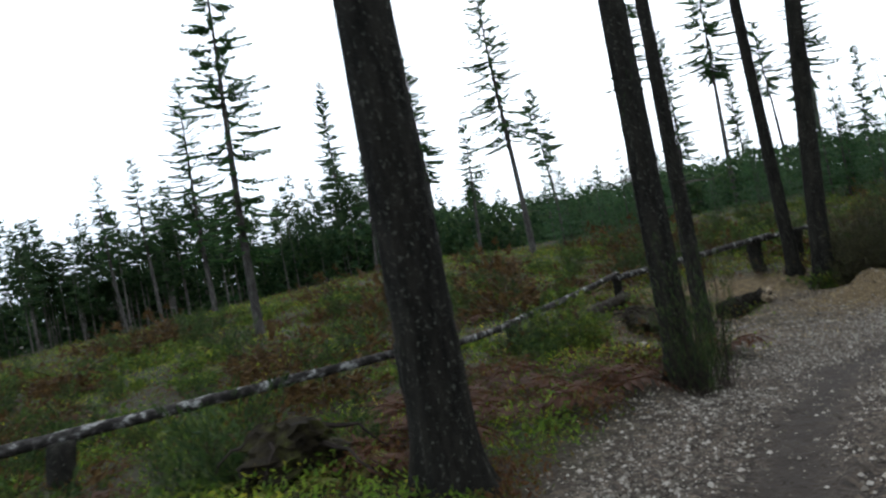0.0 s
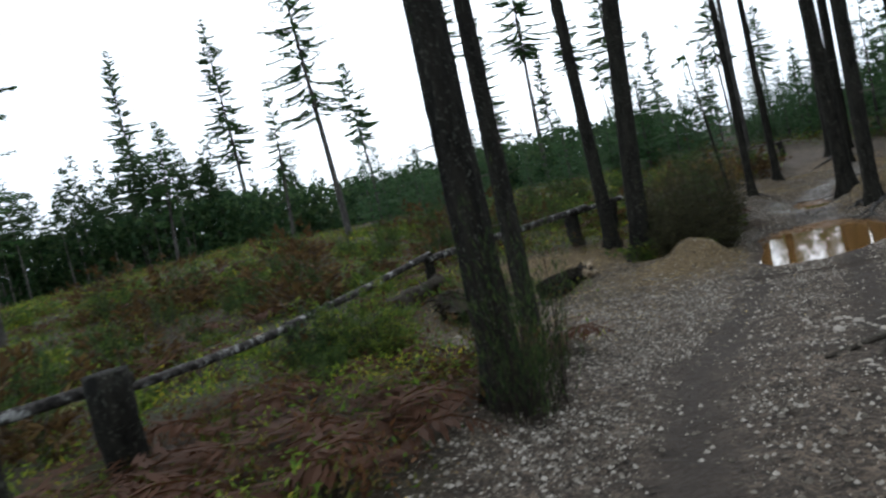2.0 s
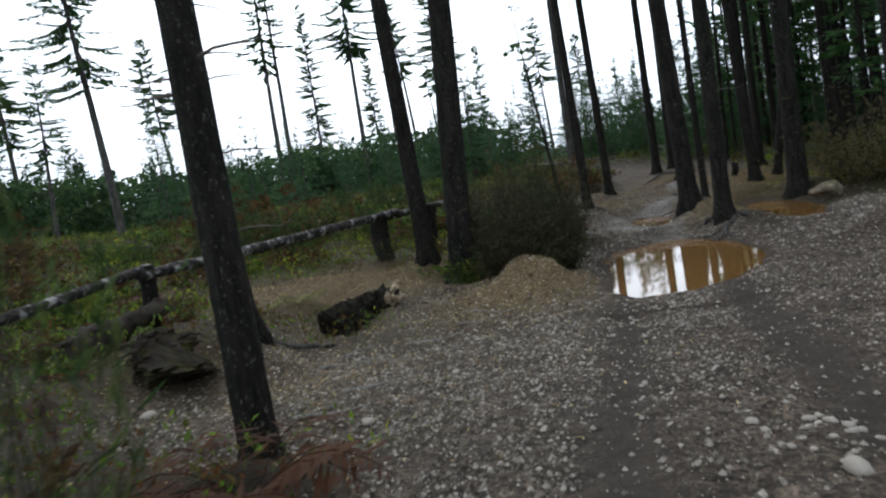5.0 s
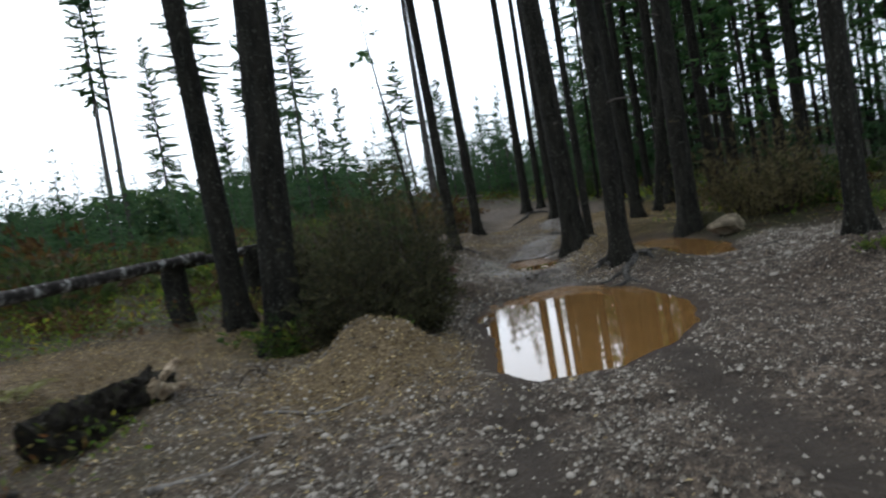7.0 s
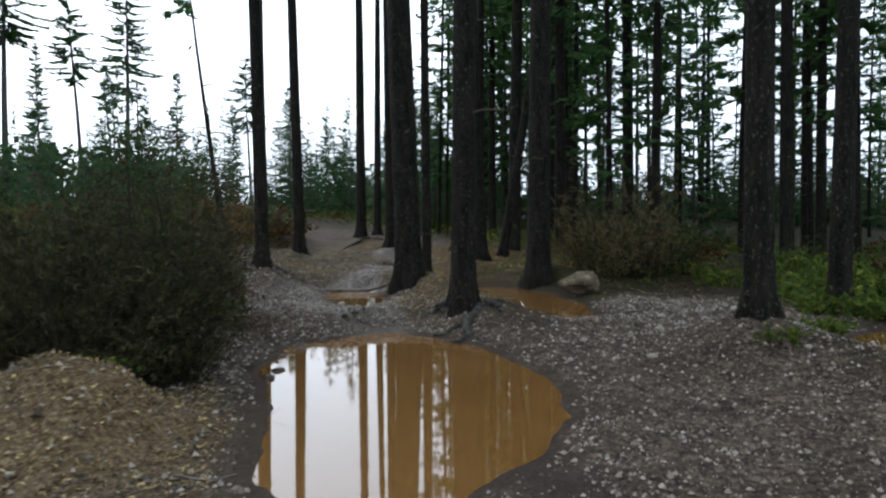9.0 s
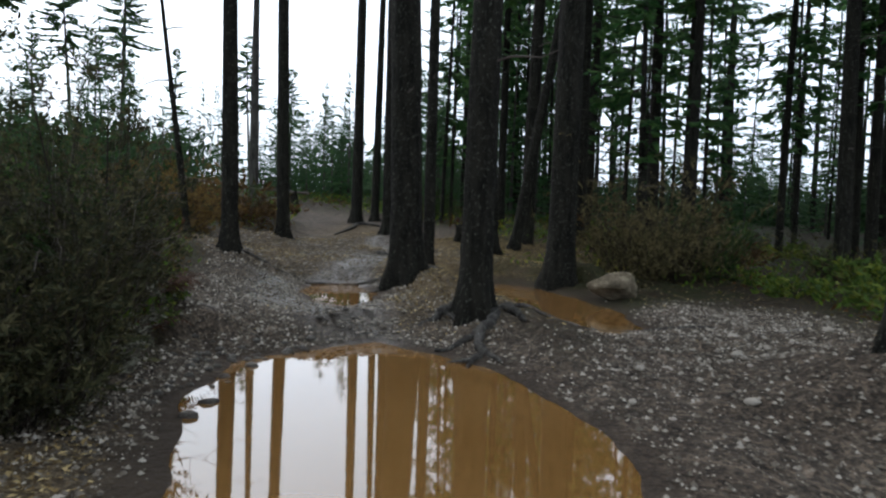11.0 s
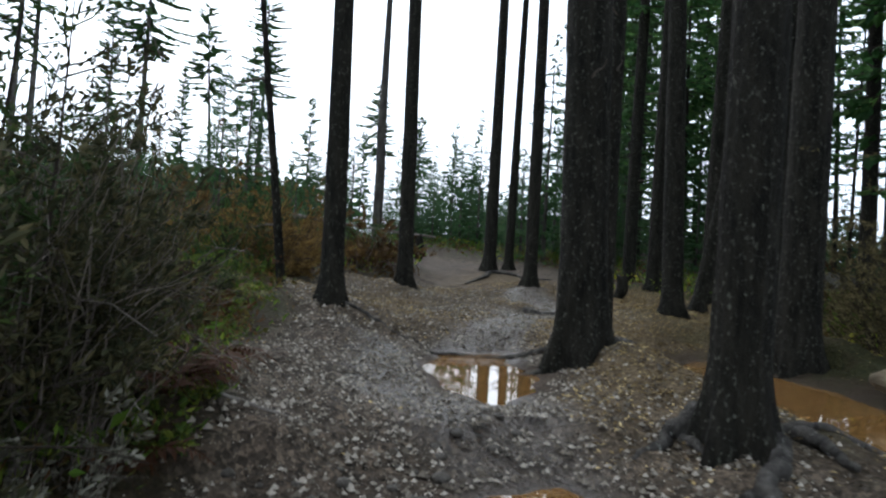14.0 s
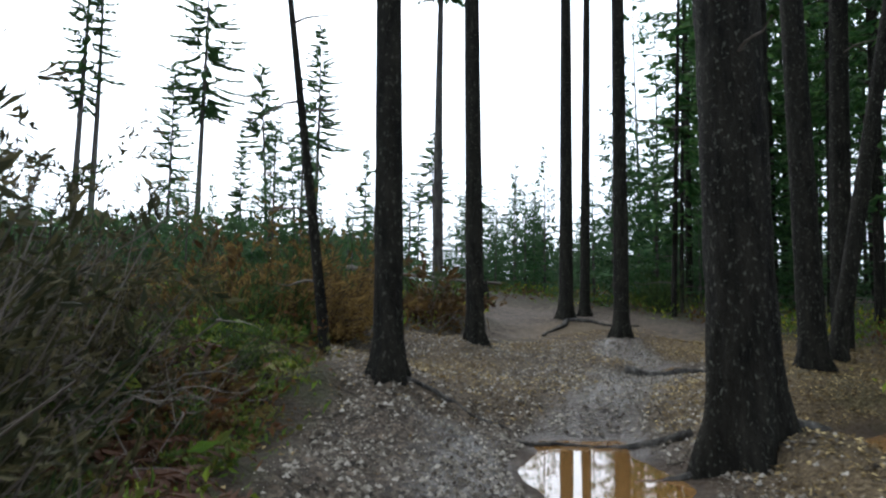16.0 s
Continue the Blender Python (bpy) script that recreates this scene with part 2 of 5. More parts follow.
# ---- mesh tools ----
class Build:
    """Gathers vertices and faces for one mesh."""

    def __init__(self):
        self.v, self.f, self.n = [], [], 0

    def add(self, verts, faces):
        verts = np.asarray(verts, float).reshape(-1, 3)
        self.v.append(verts)
        k = self.n
        self.f.extend([tuple(i + k for i in f) for f in faces])
        self.n += len(verts)

    def tube(self, pts, radii, sides=6, cap=True):
        pts = np.asarray(pts, float)
        n = len(pts)
        tang = np.gradient(pts, axis=0)
        tang /= np.linalg.norm(tang, axis=1)[:, None] + 1e-9
        ref = np.array([0.0, 0, 1]) if abs(tang[0][2]) < 0.8 else np.array([1.0, 0, 0])
        u = np.cross(tang, ref)
        u /= np.linalg.norm(u, axis=1)[:, None] + 1e-9
        w = np.cross(tang, u)
        a = np.arange(sides) * 2 * math.pi / sides
        r = np.asarray(radii, float)[:, None, None]
        ring = pts[:, None, :] + r * (np.cos(a)[None, :, None] * u[:, None, :] + np.sin(a)[None, :, None] * w[:, None, :])
        faces = [(i * sides + j, i * sides + (j + 1) % sides, (i + 1) * sides + (j + 1) % sides, (i + 1) * sides + j)
                 for i in range(n - 1) for j in range(sides)]
        if cap:
            faces += [tuple(range(sides))[::-1], tuple((n - 1) * sides + j for j in range(sides))]
        self.add(ring.reshape(-1, 3), faces)

    def blade(self, p, d, side, length, width, fold=0.25):
        """A folded leaf from p along d."""
        nrm = np.cross(d, side)
        mid = p + d * length * 0.45
        self.add([p, mid + side * width * 0.5 + nrm * width * fold, p + d * length, mid - side * width * 0.5 + nrm * width * fold],
                 [(0, 1, 2), (0, 2, 3)])

    def blades(self, p, d, side, length, width, fold=0.25):
        """Many folded leaves at once."""
        n = len(p)
        if not n:
            return
        d = d / (np.linalg.norm(d, axis=1)[:, None] + 1e-9)
        side = side / (np.linalg.norm(side, axis=1)[:, None] + 1e-9)
        nrm = np.cross(d, side)
        L, W = np.asarray(length)[:, None], np.asarray(width)[:, None]
        mid = p + d * L * 0.45 + nrm * W * fold
        v = np.stack([p, mid + side * W * 0.5, p + d * L, mid - side * W * 0.5], 1).reshape(-1, 3)
        self.v.append(v)
        k = self.n
        self.f.extend([f for i in range(k, k + 4 * n, 4) for f in ((i, i + 1, i + 2), (i, i + 2, i + 3))])
        self.n += 4 * n

    def mesh(self, name, mat, smooth=False):
        me = bpy.data.meshes.new(name)
        me.from_pydata(np.concatenate(self.v).tolist() if self.v else [], [], self.f)
        me.materials.append(mat)
        if smooth:
            me.polygons.foreach_set("use_smooth", [True] * len(me.polygons))
        me.update()
        return me


def part(name, b, material, parent=None, label="", smooth=False):
    ob = new(name, b.mesh(name, material, smooth))
    if parent:
        ob.parent = parent
    return tagged(ob, label)


def unit(v):
    v = np.asarray(v, float)
    return v / (np.linalg.norm(v) + 1e-9)


# ---- the lie of the land ----
ROAD = np.array([(-4, -7, 0.25), (-1.2, -2.5, 0.0), (0.9, 1.6, -0.17), (2.4, 4.4, -0.46), (4.3, 7.2, -0.78), (6.6, 9.6, -1.14), (9.0, 12.0, -1.36),
                 (11.4, 14.7, -1.46), (13.6, 17.2, -1.36), (15.4, 19.7, -1.12), (18.2, 22.2, -0.92), (21.6, 24.4, -0.90), (25.6, 26.9, -0.72), (29, 31.5, -0.42), (29, 40, 0.1)])
PUDDLES = [
    (-1.40, [(13.46, 18.02), (14.05, 17.92), (15.1, 17.72), (14.97, 16.5), (14.35, 15.3), (13.35, 14.2), (12.5, 13.75), (11.6, 13.52), (10.8, 13.55), (10.15, 14.05), (10.3, 14.75), (11.0, 15.45), (11.6, 16.1), (12.4, 17.2)]),
    (-1.18, [(15.72, 18.78), (16.35, 18.84), (17.0, 19.42), (17.8, 20.55), (17.3, 20.98), (16.4, 20.3), (15.75, 19.4)]),
    (-1.30, [(16.85, 15.85), (17.45, 15.65), (18.3, 16.15), (18.85, 16.5), (19.3, 17.0), (20.1, 17.9), (20.5, 18.6), (20.8, 19.5), (20.2, 19.6), (18.6, 18.4), (18.0, 17.8), (17.75, 17.1), (17.35, 16.65), (17.05, 16.2)]),
    (-1.26, [(16.3, 12.0), (16.9, 11.75), (17.8, 11.55), (18.3, 11.75), (17.7, 12.05), (16.9, 12.3)]),
    (-0.96, [(20.5, 22.1), (21.4, 22.05), (22.4, 22.55), (22.2, 22.8), (21.3, 22.55), (20.6, 22.4)]),
    (-0.95, [(21.05, 24.85), (21.3, 24.65), (21.5, 24.75), (21.3, 25.0)]),
]
YS = np.array([(-300, -3.0), (-40, -0.2), (0, -0.05), (7, -0.35), (12, -0.5), (20, -0.28), (30, 0.35), (43, 1.1), (70, 1.7), (110, 2.6), (200, 6.0), (400, 14.0)])
XS = np.array([(-300, -8.0), (-60, -2.2), (-25, -1.15), (-8, -0.25), (1, 0.0), (5, -0.45), (9, -0.66), (25, -0.62), (60, -0.4), (300, -2.0)])
MOUNDS = [(-1.0, 9.2, -0.28, 1.2), (9.6, 16.1, 0.28, 1.35), (10.0, 16.4, 0.26, 0.75), (4.75, 16.4, 0.3, 0.8), (10.13, 20.3, -0.06, 0.7), (10.1, 18.7, -0.42, 0.95), (7.5, 14.9, -0.10, 1.3), (6.6, 17.4, -0.08, 0.9), (3.95, 11.9, -0.2, 0.9), (16.9, 18.3, 0.16, 1.0), (17.7, 19.2, 0.22, 0.7), (20.9, 18.4, 0.35, 0.7), (20.7, 15.9, -0.22, 1.6), (13.2, 18.9, 0.25, 0.9), (23.4, 24.3, 0.22, 1.0), (16.0, 17.1, 0.07, 0.8), (15.7, 12.9, 0.42, 0.9), (17.6, 13.6, 0.12, 1.6),
          (5.4, 7.3, 0.10, 1.0), (16.0, 22.2, 0.29, 1.25), (14.1, 20.3, 0.22, 1.0), (16.6, 23.2, 0.25, 1.3), (12.3, 19.0, 0.15, 1.6), (-2.0, 5.95, 0.12, 0.9), (20.3, 25.5, 0.28, 1.2), (26.3, 28.6, 0.25, 1.4)]


# the overgrown bank that narrows the track past the puddle
BANK = [(12.8, 18.05), (13.45, 18.65), (13.95, 19.3), (14.55, 20.15), (15.15, 21.1), (15.95, 21.6), (16.2, 22.5), (17.2, 24.6), (19.0, 27.5), (14.0, 28.0), (8.0, 24.0), (11.0, 18.5), (12.1, 17.8)]


def seg_dist(px, py, ax, ay, bx, by):
    dx, dy = bx - ax, by - ay
    t = np.clip(((px - ax) * dx + (py - ay) * dy) / (dx * dx + dy * dy), 0, 1)
    return np.hypot(px - ax - t * dx, py - ay - t * dy), t


def smooth01(x, a, b):
    t = np.clip((x - a) / (b - a), 0, 1)
    return t * t * (3 - 2 * t)


@functools.lru_cache(maxsize=None)
def wave_set(s, seed):
    r = np.random.RandomState(seed)
    out = []
    for k in range(6):
        a, f, p = r.uniform(0, 6.28), s * (0.6 + 0.35 * k) * r.uniform(0.8, 1.2), r.uniform(0, 6.28)
        out.append((math.cos(a) * f, math.sin(a) * f, p, 1 / (1 + 0.4 * k) / 2.6))
    return out


def wavy(x, y, s, seed):
    """Cheap smooth noise in about -1..1."""
    return sum(np.sin(x * ca + y * sa + p) * k for ca, sa, p, k in wave_set(s, seed))


def road_at(x, y):
    best, zz = np.full(np.shape(x), 1e9), np.zeros(np.shape(x))
    for a, b in zip(ROAD[:-1], ROAD[1:]):
        d, t = seg_dist(x, y, a[0], a[1], b[0], b[1])
        near = d < best
        best, zz = np.where(near, d, best), np.where(near, a[2] + (b[2] - a[2]) * t, zz)
    return best, zz


def poly_sd(x, y, poly):
    """Distance to a closed outline, negative inside."""
    best, inside = np.full(np.shape(x), 1e9), np.zeros(np.shape(x), bool)
    for (ax, ay), (bx, by) in zip(poly, poly[1:] + poly[:1]):
        best = np.minimum(best, seg_dist(x, y, ax, ay, bx, by)[0])
        cross = ((ay > y) != (by > y)) & (x < (bx - ax) * (y - ay) / (by - ay + 1e-12) + ax)
        inside ^= cross
    return np.where(inside, -best, best)


def slick(x, y):
    """Where water has run and lies as a film on the track."""
    out = np.zeros(np.shape(x))
    for ax, ay, bx, by, wd in ((14.9, 17.8, 15.9, 18.9, 0.4), (17.4, 20.5, 20.6, 22.3, 0.45), (15.0, 18.2, 15.4, 19.6, 0.3), (21.5, 22.5, 23.0, 24.5, 0.4), (15.4, 19.6, 16.4, 21.0, 0.3)):
        out = np.maximum(out, 1 - smooth01(seg_dist(x, y, ax, ay, bx, by)[0] + 0.15 * wavy(x, y, 3.0, 14) + 0.08 * wavy(x, y, 9.0, 15), 0.1, wd + 0.25))
    return out


def land(x, y, banked=True):
    """Height, bare, wet and chips at places of the plan."""
    x, y = np.asarray(x, float), np.asarray(y, float)
    base = np.interp(y, YS[:, 0], YS[:, 1]) + np.interp(x, XS[:, 0], XS[:, 1])
    far = np.hypot(x - 10, y - 15)
    base = base + 0.10 * wavy(x, y, 0.9, 3) * smooth01(far, 4, 14) + 0.05 * wavy(x, y, 2.6, 4) + 0.5 * wavy(x, y, 0.12, 9) * smooth01(far, 25, 70)
    d, rz = road_at(x, y)
    yard = np.minimum.reduce([np.hypot((x - 15.5) / 1.5, (y - 13.6)) - 1.25, np.hypot(x - 6.2, y - 8.3) - 1.4, np.hypot(x - 12.6, y - 12.2) - 1.7  , np.hypot((x - 18.3) / 1.3, y - 14.9) - 0.6, np.hypot((x - 7.8) / 1.05, (y - 15.8) / 1.25) - 1.75, np.hypot((x - 5.3) / 1.2, y - 13.1) - 1.2]) + 0.5 * wavy(x, y, 1.2, 8)
    inroad = 1 - smooth01(np.minimum(d, yard + 1.6) + 0.25 * wavy(x, y, 1.7, 5), 1.5, 3.2)
    yardz = rz + (np.maximum(rz, -1.36) + 0.04 - rz) * smooth01(d, 2.6, 4.2)
    h = base * (1 - inroad) + yardz * inroad
    h = h + inroad * (0.03 * wavy(x, y, 3.2, 6) + 0.012 * wavy(x, y, 9, 7))
    rut = np.exp(-((d - 0.80) / 0.30) ** 2) * (1 - smooth01(y, 16.5, 18.2))
    h = h - 0.05 * rut * inroad
    for mx, my, mh, mr in MOUNDS:
        h = h + mh * np.exp(-((x - mx) ** 2 + (y - my) ** 2) / (mr * mr)) * (1 + 0.25 * wavy(x, y, 4, 11))
    wet = rut * inroad * 0.35
    wet = np.maximum(wet, 0.9 * slick(x, y))
    rims = []
    for lvl, poly in PUDDLES:
        sd = poly_sd(x, y, poly) + 0.07 * wavy(x, y, 6.5, 12) + 0.03 * wavy(x, y, 15.0, 13)
        k = 1 - smooth01(sd, 0.0, 1.1)
        h = np.where(sd < 1.1, (lvl + np.maximum(sd, 0) * 0.13) * k + np.maximum(h, lvl + 0.02) * (1 - k), h)
        wet = np.maximum(wet, 1 - smooth01(sd, 0.02, 0.55))
        rims.append((lvl, sd))
    for lvl, sd in rims:
        h = np.where(sd < 0.6, np.minimum(h, lvl + np.where(sd < 0, np.maximum(sd, -0.9) * 0.11, sd * 0.3)), h)
    bare = np.clip(inroad * 1.3, 0, 1)
    bare = bare * (1 - 0.75 * np.exp(-(((x - 6.2) / 1.7) ** 2 + ((y - 16.6) / 1.4) ** 2)))
    if banked:
        bare = bare * smooth01(poly_sd(x, y, BANK) + 0.14 * wavy(x, y, 2.4, 27) + 0.06 * wavy(x, y, 7.0, 28), -0.3, 0.12)
    chips = 0.0
    for cx, cy, sx, sy, k in ((9.7, 16.1, 1.35, 1.15, 1.3), (8.9, 16.0, 2.4, 1.6, 0.12), (6.0, 13.6, 2.0, 2.2, 0.08), (7.8, 19.6, 2.6, 1.5, 0.95), (4.6, 14.6, 1.6, 1.2, 0.3), (17.4, 22.9, 1.1, 1.1, 0.7),
                              (17.0, 18.2, 1.26, 1.26, 0.7), (19.6, 20.6, 1.7, 1.5, 0.8), (24.0, 21.0, 3.0, 3.0, 0.55), (18.9, 24.2, 1.0, 0.8, 0.6), (21.3, 25.6, 1.6, 1.0, 0.7), (23.5, 23.2, 1.8, 1.0, 0.7), (25.5, 27.3, 1.8, 1.0, 0.6)):
        chips = chips + k * np.exp(-((x - cx) / sx) ** 2 - ((y - cy) / sy) ** 2)
    return h, bare, np.clip(wet, 0, 1), np.clip(chips * (1 - 0.6 * wet), 0, 1)


def axis(lo, hi, step, reach_lo, reach_hi):
    mid = list(np.arange(lo, hi + step, step))
    out, s, p = [], step, lo
    while p > reach_lo:
        s *= 1.14
        p -= s
        out.append(p)
    up, s, p = [], step, mid[-1]
    while p < reach_hi:
        s *= 1.14
        p += s
        up.append(p)
    return np.array(out[::-1] + mid + up)


gx, gy = axis(-4, 23, 0.13, -600, 600), axis(-1, 27, 0.13, -500, 700)
GX, GY = np.meshgrid(gx, gy)
H, BARE, WET, CHIPS = land(GX.ravel(), GY.ravel())
fine_bumps = 0.016 * np.random.RandomState(5).randn(H.size) * (1 - np.clip(WET, 0, 1)) * (np.hypot(GX.ravel() - 10, GY.ravel() - 14) < 18)
HMAP = H.reshape(GX.shape)


def ground_z(x, y):
    """Height of the ground sheet at a place of the plan."""
    i = min(max(int(np.searchsorted(gx, x)) - 1, 0), len(gx) - 2)
    j = min(max(int(np.searchsorted(gy, y)) - 1, 0), len(gy) - 2)
    u, v = (x - gx[i]) / (gx[i + 1] - gx[i]), (y - gy[j]) / (gy[j + 1] - gy[j])
    return float((HMAP[j, i] * (1 - u) + HMAP[j, i + 1] * u) * (1 - v) + (HMAP[j + 1, i] * (1 - u) + HMAP[j + 1, i + 1] * u) * v)


me = bpy.data.meshes.new("ground")
nx = len(gx)
quads = [(j * nx + i, j * nx + i + 1, (j + 1) * nx + i + 1, (j + 1) * nx + i) for j in range(len(gy) - 1) for i in range(nx - 1)]
me.from_pydata(np.stack([GX.ravel(), GY.ravel(), H + fine_bumps], 1).tolist(), [], quads)
for key, val in (("bare", BARE), ("wet", WET), ("slick", slick(GX.ravel(), GY.ravel())), ("chips", CHIPS), ("rut", np.exp(-((road_at(GX.ravel(), GY.ravel())[0] - 0.80 + 0.1 * wavy(GX.ravel(), GY.ravel(), 2.0, 25)) / 0.32) ** 2) * BARE * (1 - smooth01(GY.ravel(), 16.5, 18.2)))):
    me.attributes.new(key, "FLOAT", "POINT").data.foreach_set("value", val.astype(np.float32))
me.polygons.foreach_set("use_smooth", [True] * len(me.polygons))
me.materials.append(GROUND)
tagged(new("ground", me), "muddy gravel forest track between scrubby moss and leaf litter", "ground", "", "structure")

for lvl, poly in PUDDLES:
    b = Build()
    c = np.mean(poly, axis=0)
    rim = [c + (np.array(p) - c) * 1.12 for p in poly]
    b.add([(p[0], p[1], lvl) for p in rim], [tuple(range(len(rim)))])
    ob = part("puddle", b, WATER)
    tagged(ob, "shallow puddle of still muddy brown water on the track", "puddle", "puddles on the track", "structure")


# ---- trees ----
def trunk_build(h, r, rng, sides=10, rings=16, flare=0.0, bend=0.15, ridges=0.0, lobes=5):
    b = Build()
    t = np.concatenate([np.linspace(0, 0.12, rings // 2, endpoint=False), np.linspace(0.12, 1, rings // 2 + 1)]) if flare else np.linspace(0, 1, rings)
    z = t * h - (0.25 if flare else 0.05)
    a = np.arange(sides) * 2 * math.pi / sides
    ph, ph2 = rng.uniform(0, 6.28), rng.uniform(0, 6.28)
    cx, cy = bend * np.sin(t * 3.1 + ph) - bend * math.sin(ph), bend * np.cos(t * 2.3 + ph2) - bend * math.cos(ph2)
    verts = []
    jag = rng.uniform(-1, 1, sides)
    for k in range(len(t)):
        rr = r * (1 - 0.88 * t[k] ** 1.1)
        fl = flare * math.exp(-max(z[k], 0) / (r * 1.1))
        rad = rr * (1 + fl * (0.65 + 0.55 * np.cos(lobes * a + ph)) + ridges * (0.5 * jag + 0.5 * rng.uniform(-1, 1, sides)))
        verts += [(cx[k] + rad[j] * math.cos(a[j]), cy[k] + rad[j] * math.sin(a[j]), z[k]) for j in range(sides)]
    n = len(t)
    faces = [(i * sides + j, i * sides + (j + 1) % sides, (i + 1) * sides + (j + 1) % sides, (i + 1) * sides + j) for i in range(n - 1) for j in range(sides)]
    faces.append(tuple((n - 1) * sides + j for j in range(sides)))
    b.add(verts, faces)
    return b, (lambda zz: (np.interp(zz, z, cx), np.interp(zz, z, cy)))


def crown_build(h, c0, blen, rng, centre, step=0.45, dens=5.0, droop=0.35, spray=0.36, width=0.10, per=(3, 5), gaps=0.1, power=0.8, wood=True):
    """Boughs with their sprays of needles, as two meshes."""
    wood_b, leaf_b = Build(), Build()
    z = c0
    while z < h - 0.2:
        k = (z - c0) / (h - c0)
        env = (1 - k) ** power * (0.55 + 0.45 * min(1, k * 6)) + 0.06
        for _ in range(rng.randint(per[0], per[1] + 1)):
            if rng.rand() < gaps:
                continue
            az, ln = rng.uniform(0, 6.283), blen * env * rng.uniform(0.45, 1.12)
            cx, cy = centre(z)
            out = np.array([math.cos(az), math.sin(az), 0])
            sidev = np.array([-math.sin(az), math.cos(az), 0])
            dr = droop * rng.uniform(0.5, 1.4) * (1 - 0.9 * k)
            s = np.linspace(0, 1, 5)
            pts = np.array([cx, cy, z + rng.uniform(-0.15, 0.15)]) + out * (s * ln)[:, None] + sidev * (0.08 * ln * rng.uniform(-1, 1) * s ** 2)[:, None]
            pts[:, 2] += ln * (-dr * s + 0.42 * dr * s ** 2.5 + (0.45 * k * s))
            if wood:
                wood_b.tube(pts[::2], (0.007 + 0.010 * ln * (1 - s * 0.85))[::2], 3, False)
            n = max(3, int(ln * dens * rng.uniform(0.6, 1.3)))
            u = rng.uniform(0.18, 1.0, n)
            p = np.stack([np.interp(u, s, pts[:, i]) for i in range(3)], 1)
            sg = rng.choice([-1, 1], n) * rng.uniform(0.1, 1.0, n)
            d = out * rng.uniform(0.2, 0.9, n)[:, None] + sidev * sg[:, None] + np.array([0, 0, 1.0]) * rng.uniform(-0.75, 0.12, n)[:, None]
            tilt = np.column_stack([rng.uniform(-0.4, 0.4, (n, 2)), np.ones(n)])
            leaf_b.blades(p, d, np.cross(d, tilt), spray * rng.uniform(0.5, 1.25, n) * (1.1 - 0.4 * u) * (0.7 + 0.3 * env), width * rng.uniform(0.6, 1.3, n))
        z += step * rng.uniform(0.7, 1.3)
    return wood_b, leaf_b


def fir(name, label, h, r, c0, blen, seed, needles=NEEDLE, bark=BARK_FAR, group="", stubs=0, **kw):
    rng = np.random.RandomState(seed)
    tree = new(name)
    tk = {k: kw.pop(k) for k in ("sides", "rings", "flare", "bend", "ridges") if k in kw}
    tb, centre = trunk_build(h, r, rng, **tk)
    part("trunk", tb, bark, tree, smooth=True)
    wood_b, leaf_b = crown_build(h, c0, blen, rng, centre, **kw)
    if wood_b.n:
        tagged(part("branchwork", wood_b, DARK_TWIG, tree), kind="stuff")
    tagged(part("crown", leaf_b, needles, tree), kind="stuff")
    for _ in range(stubs):
        z = rng.uniform(0.1, 0.42) * c0 if stubs > 10 else rng.uniform(0.18, 0.95) * c0
        cx, cy = centre(z)
        az, ln = rng.uniform(0, 6.28), rng.uniform(0.3, 1.3)
        s = np.linspace(0, 1, 5)
        rr = r * (1 - 0.88 * z / h) * 0.8
        pts = np.array([cx, cy, z]) + np.stack([(rr + s * ln) * math.cos(az), (rr + s * ln) * math.sin(az), ln * (-0.25 * s + 0.35 * s ** 2 + 0.08 * np.sin(s * 5))], 1)
        sb = Build()
        sb.tube(pts, 0.014 * (1 - 0.85 * s) + 0.002, 4)
        part("dead_branch", sb, TWIG, tree, "bare grey dead branch")
    return tagged(tree, label, "tree", group)


def plant(tree, x, y, turn=0.0, s=1.0, lean=0.0, towards=0.0, sink=0.0):
    m = Matrix.Translation((x, y, ground_z(x, y) - sink)) @ Matrix.Rotation(radians(lean), 4, Vector((math.cos(radians(towards)), math.sin(radians(towards)), 0)).cross(Vector((0, 0, -1))))
    return m @ Matrix.Rotation(radians(turn), 4, "Z") @ Matrix.Scale(s, 4)


# big firs beside the track: x, y, trunk radius, height, lean, lean direction, dead twigs
NEAR = [
    (-0.71, 4.92, 0.235, 25, 0.3, 0, 0), (2.25, 8.4, 0.185, 26, 0.5, 0, 0), (4.95, 16.3, 0.235, 27, 0.5, 180, 14), (3.95, 11.9, 0.15, 22, 1.0, 90, 2),
    (10.13, 20.3, 0.20, 27, 1.2, 140, 3), (10.13, 18.9, 0.27, 28, 4.6, -40, 3), (17.5, 19.25, 0.235, 29, 1.8, 140, 2), (16.05, 17.1, 0.185, 28, 0.4, 0, 2),
    (16.42, 21.95, 0.135, 20, 0.6, 140, 1), (20.3, 25.1, 0.15, 23, 0.8, 140, 0), (26.25, 28.35, 0.18, 25, 0.4, 0, 0), (29.6, 30.5, 0.16, 24, 0.4, 0, 0),
    (23.2, 24.45, 0.14, 24, 0.4, 140, 2), (15.6, 13.0, 0.155, 27, 0.4, 0, 2), (18.9, 12.6, 0.155, 27, 0.8, -60, 2), (20.75, 18.35, 0.25, 27, 0.3, 0, 3),
    (18.9, 19.9, 0.10, 20, 0.3, 0, 3), (22.5, 20.9, 0.17, 25, 1.5, 140, 2), (24.2, 21.3, 0.13, 20, 9.0, -50, 1), (26.5, 23.5, 0.15, 24, 0.5, 0, 1), (22.0, 19.0, 0.16, 25, 0.5, 90, 3),
]
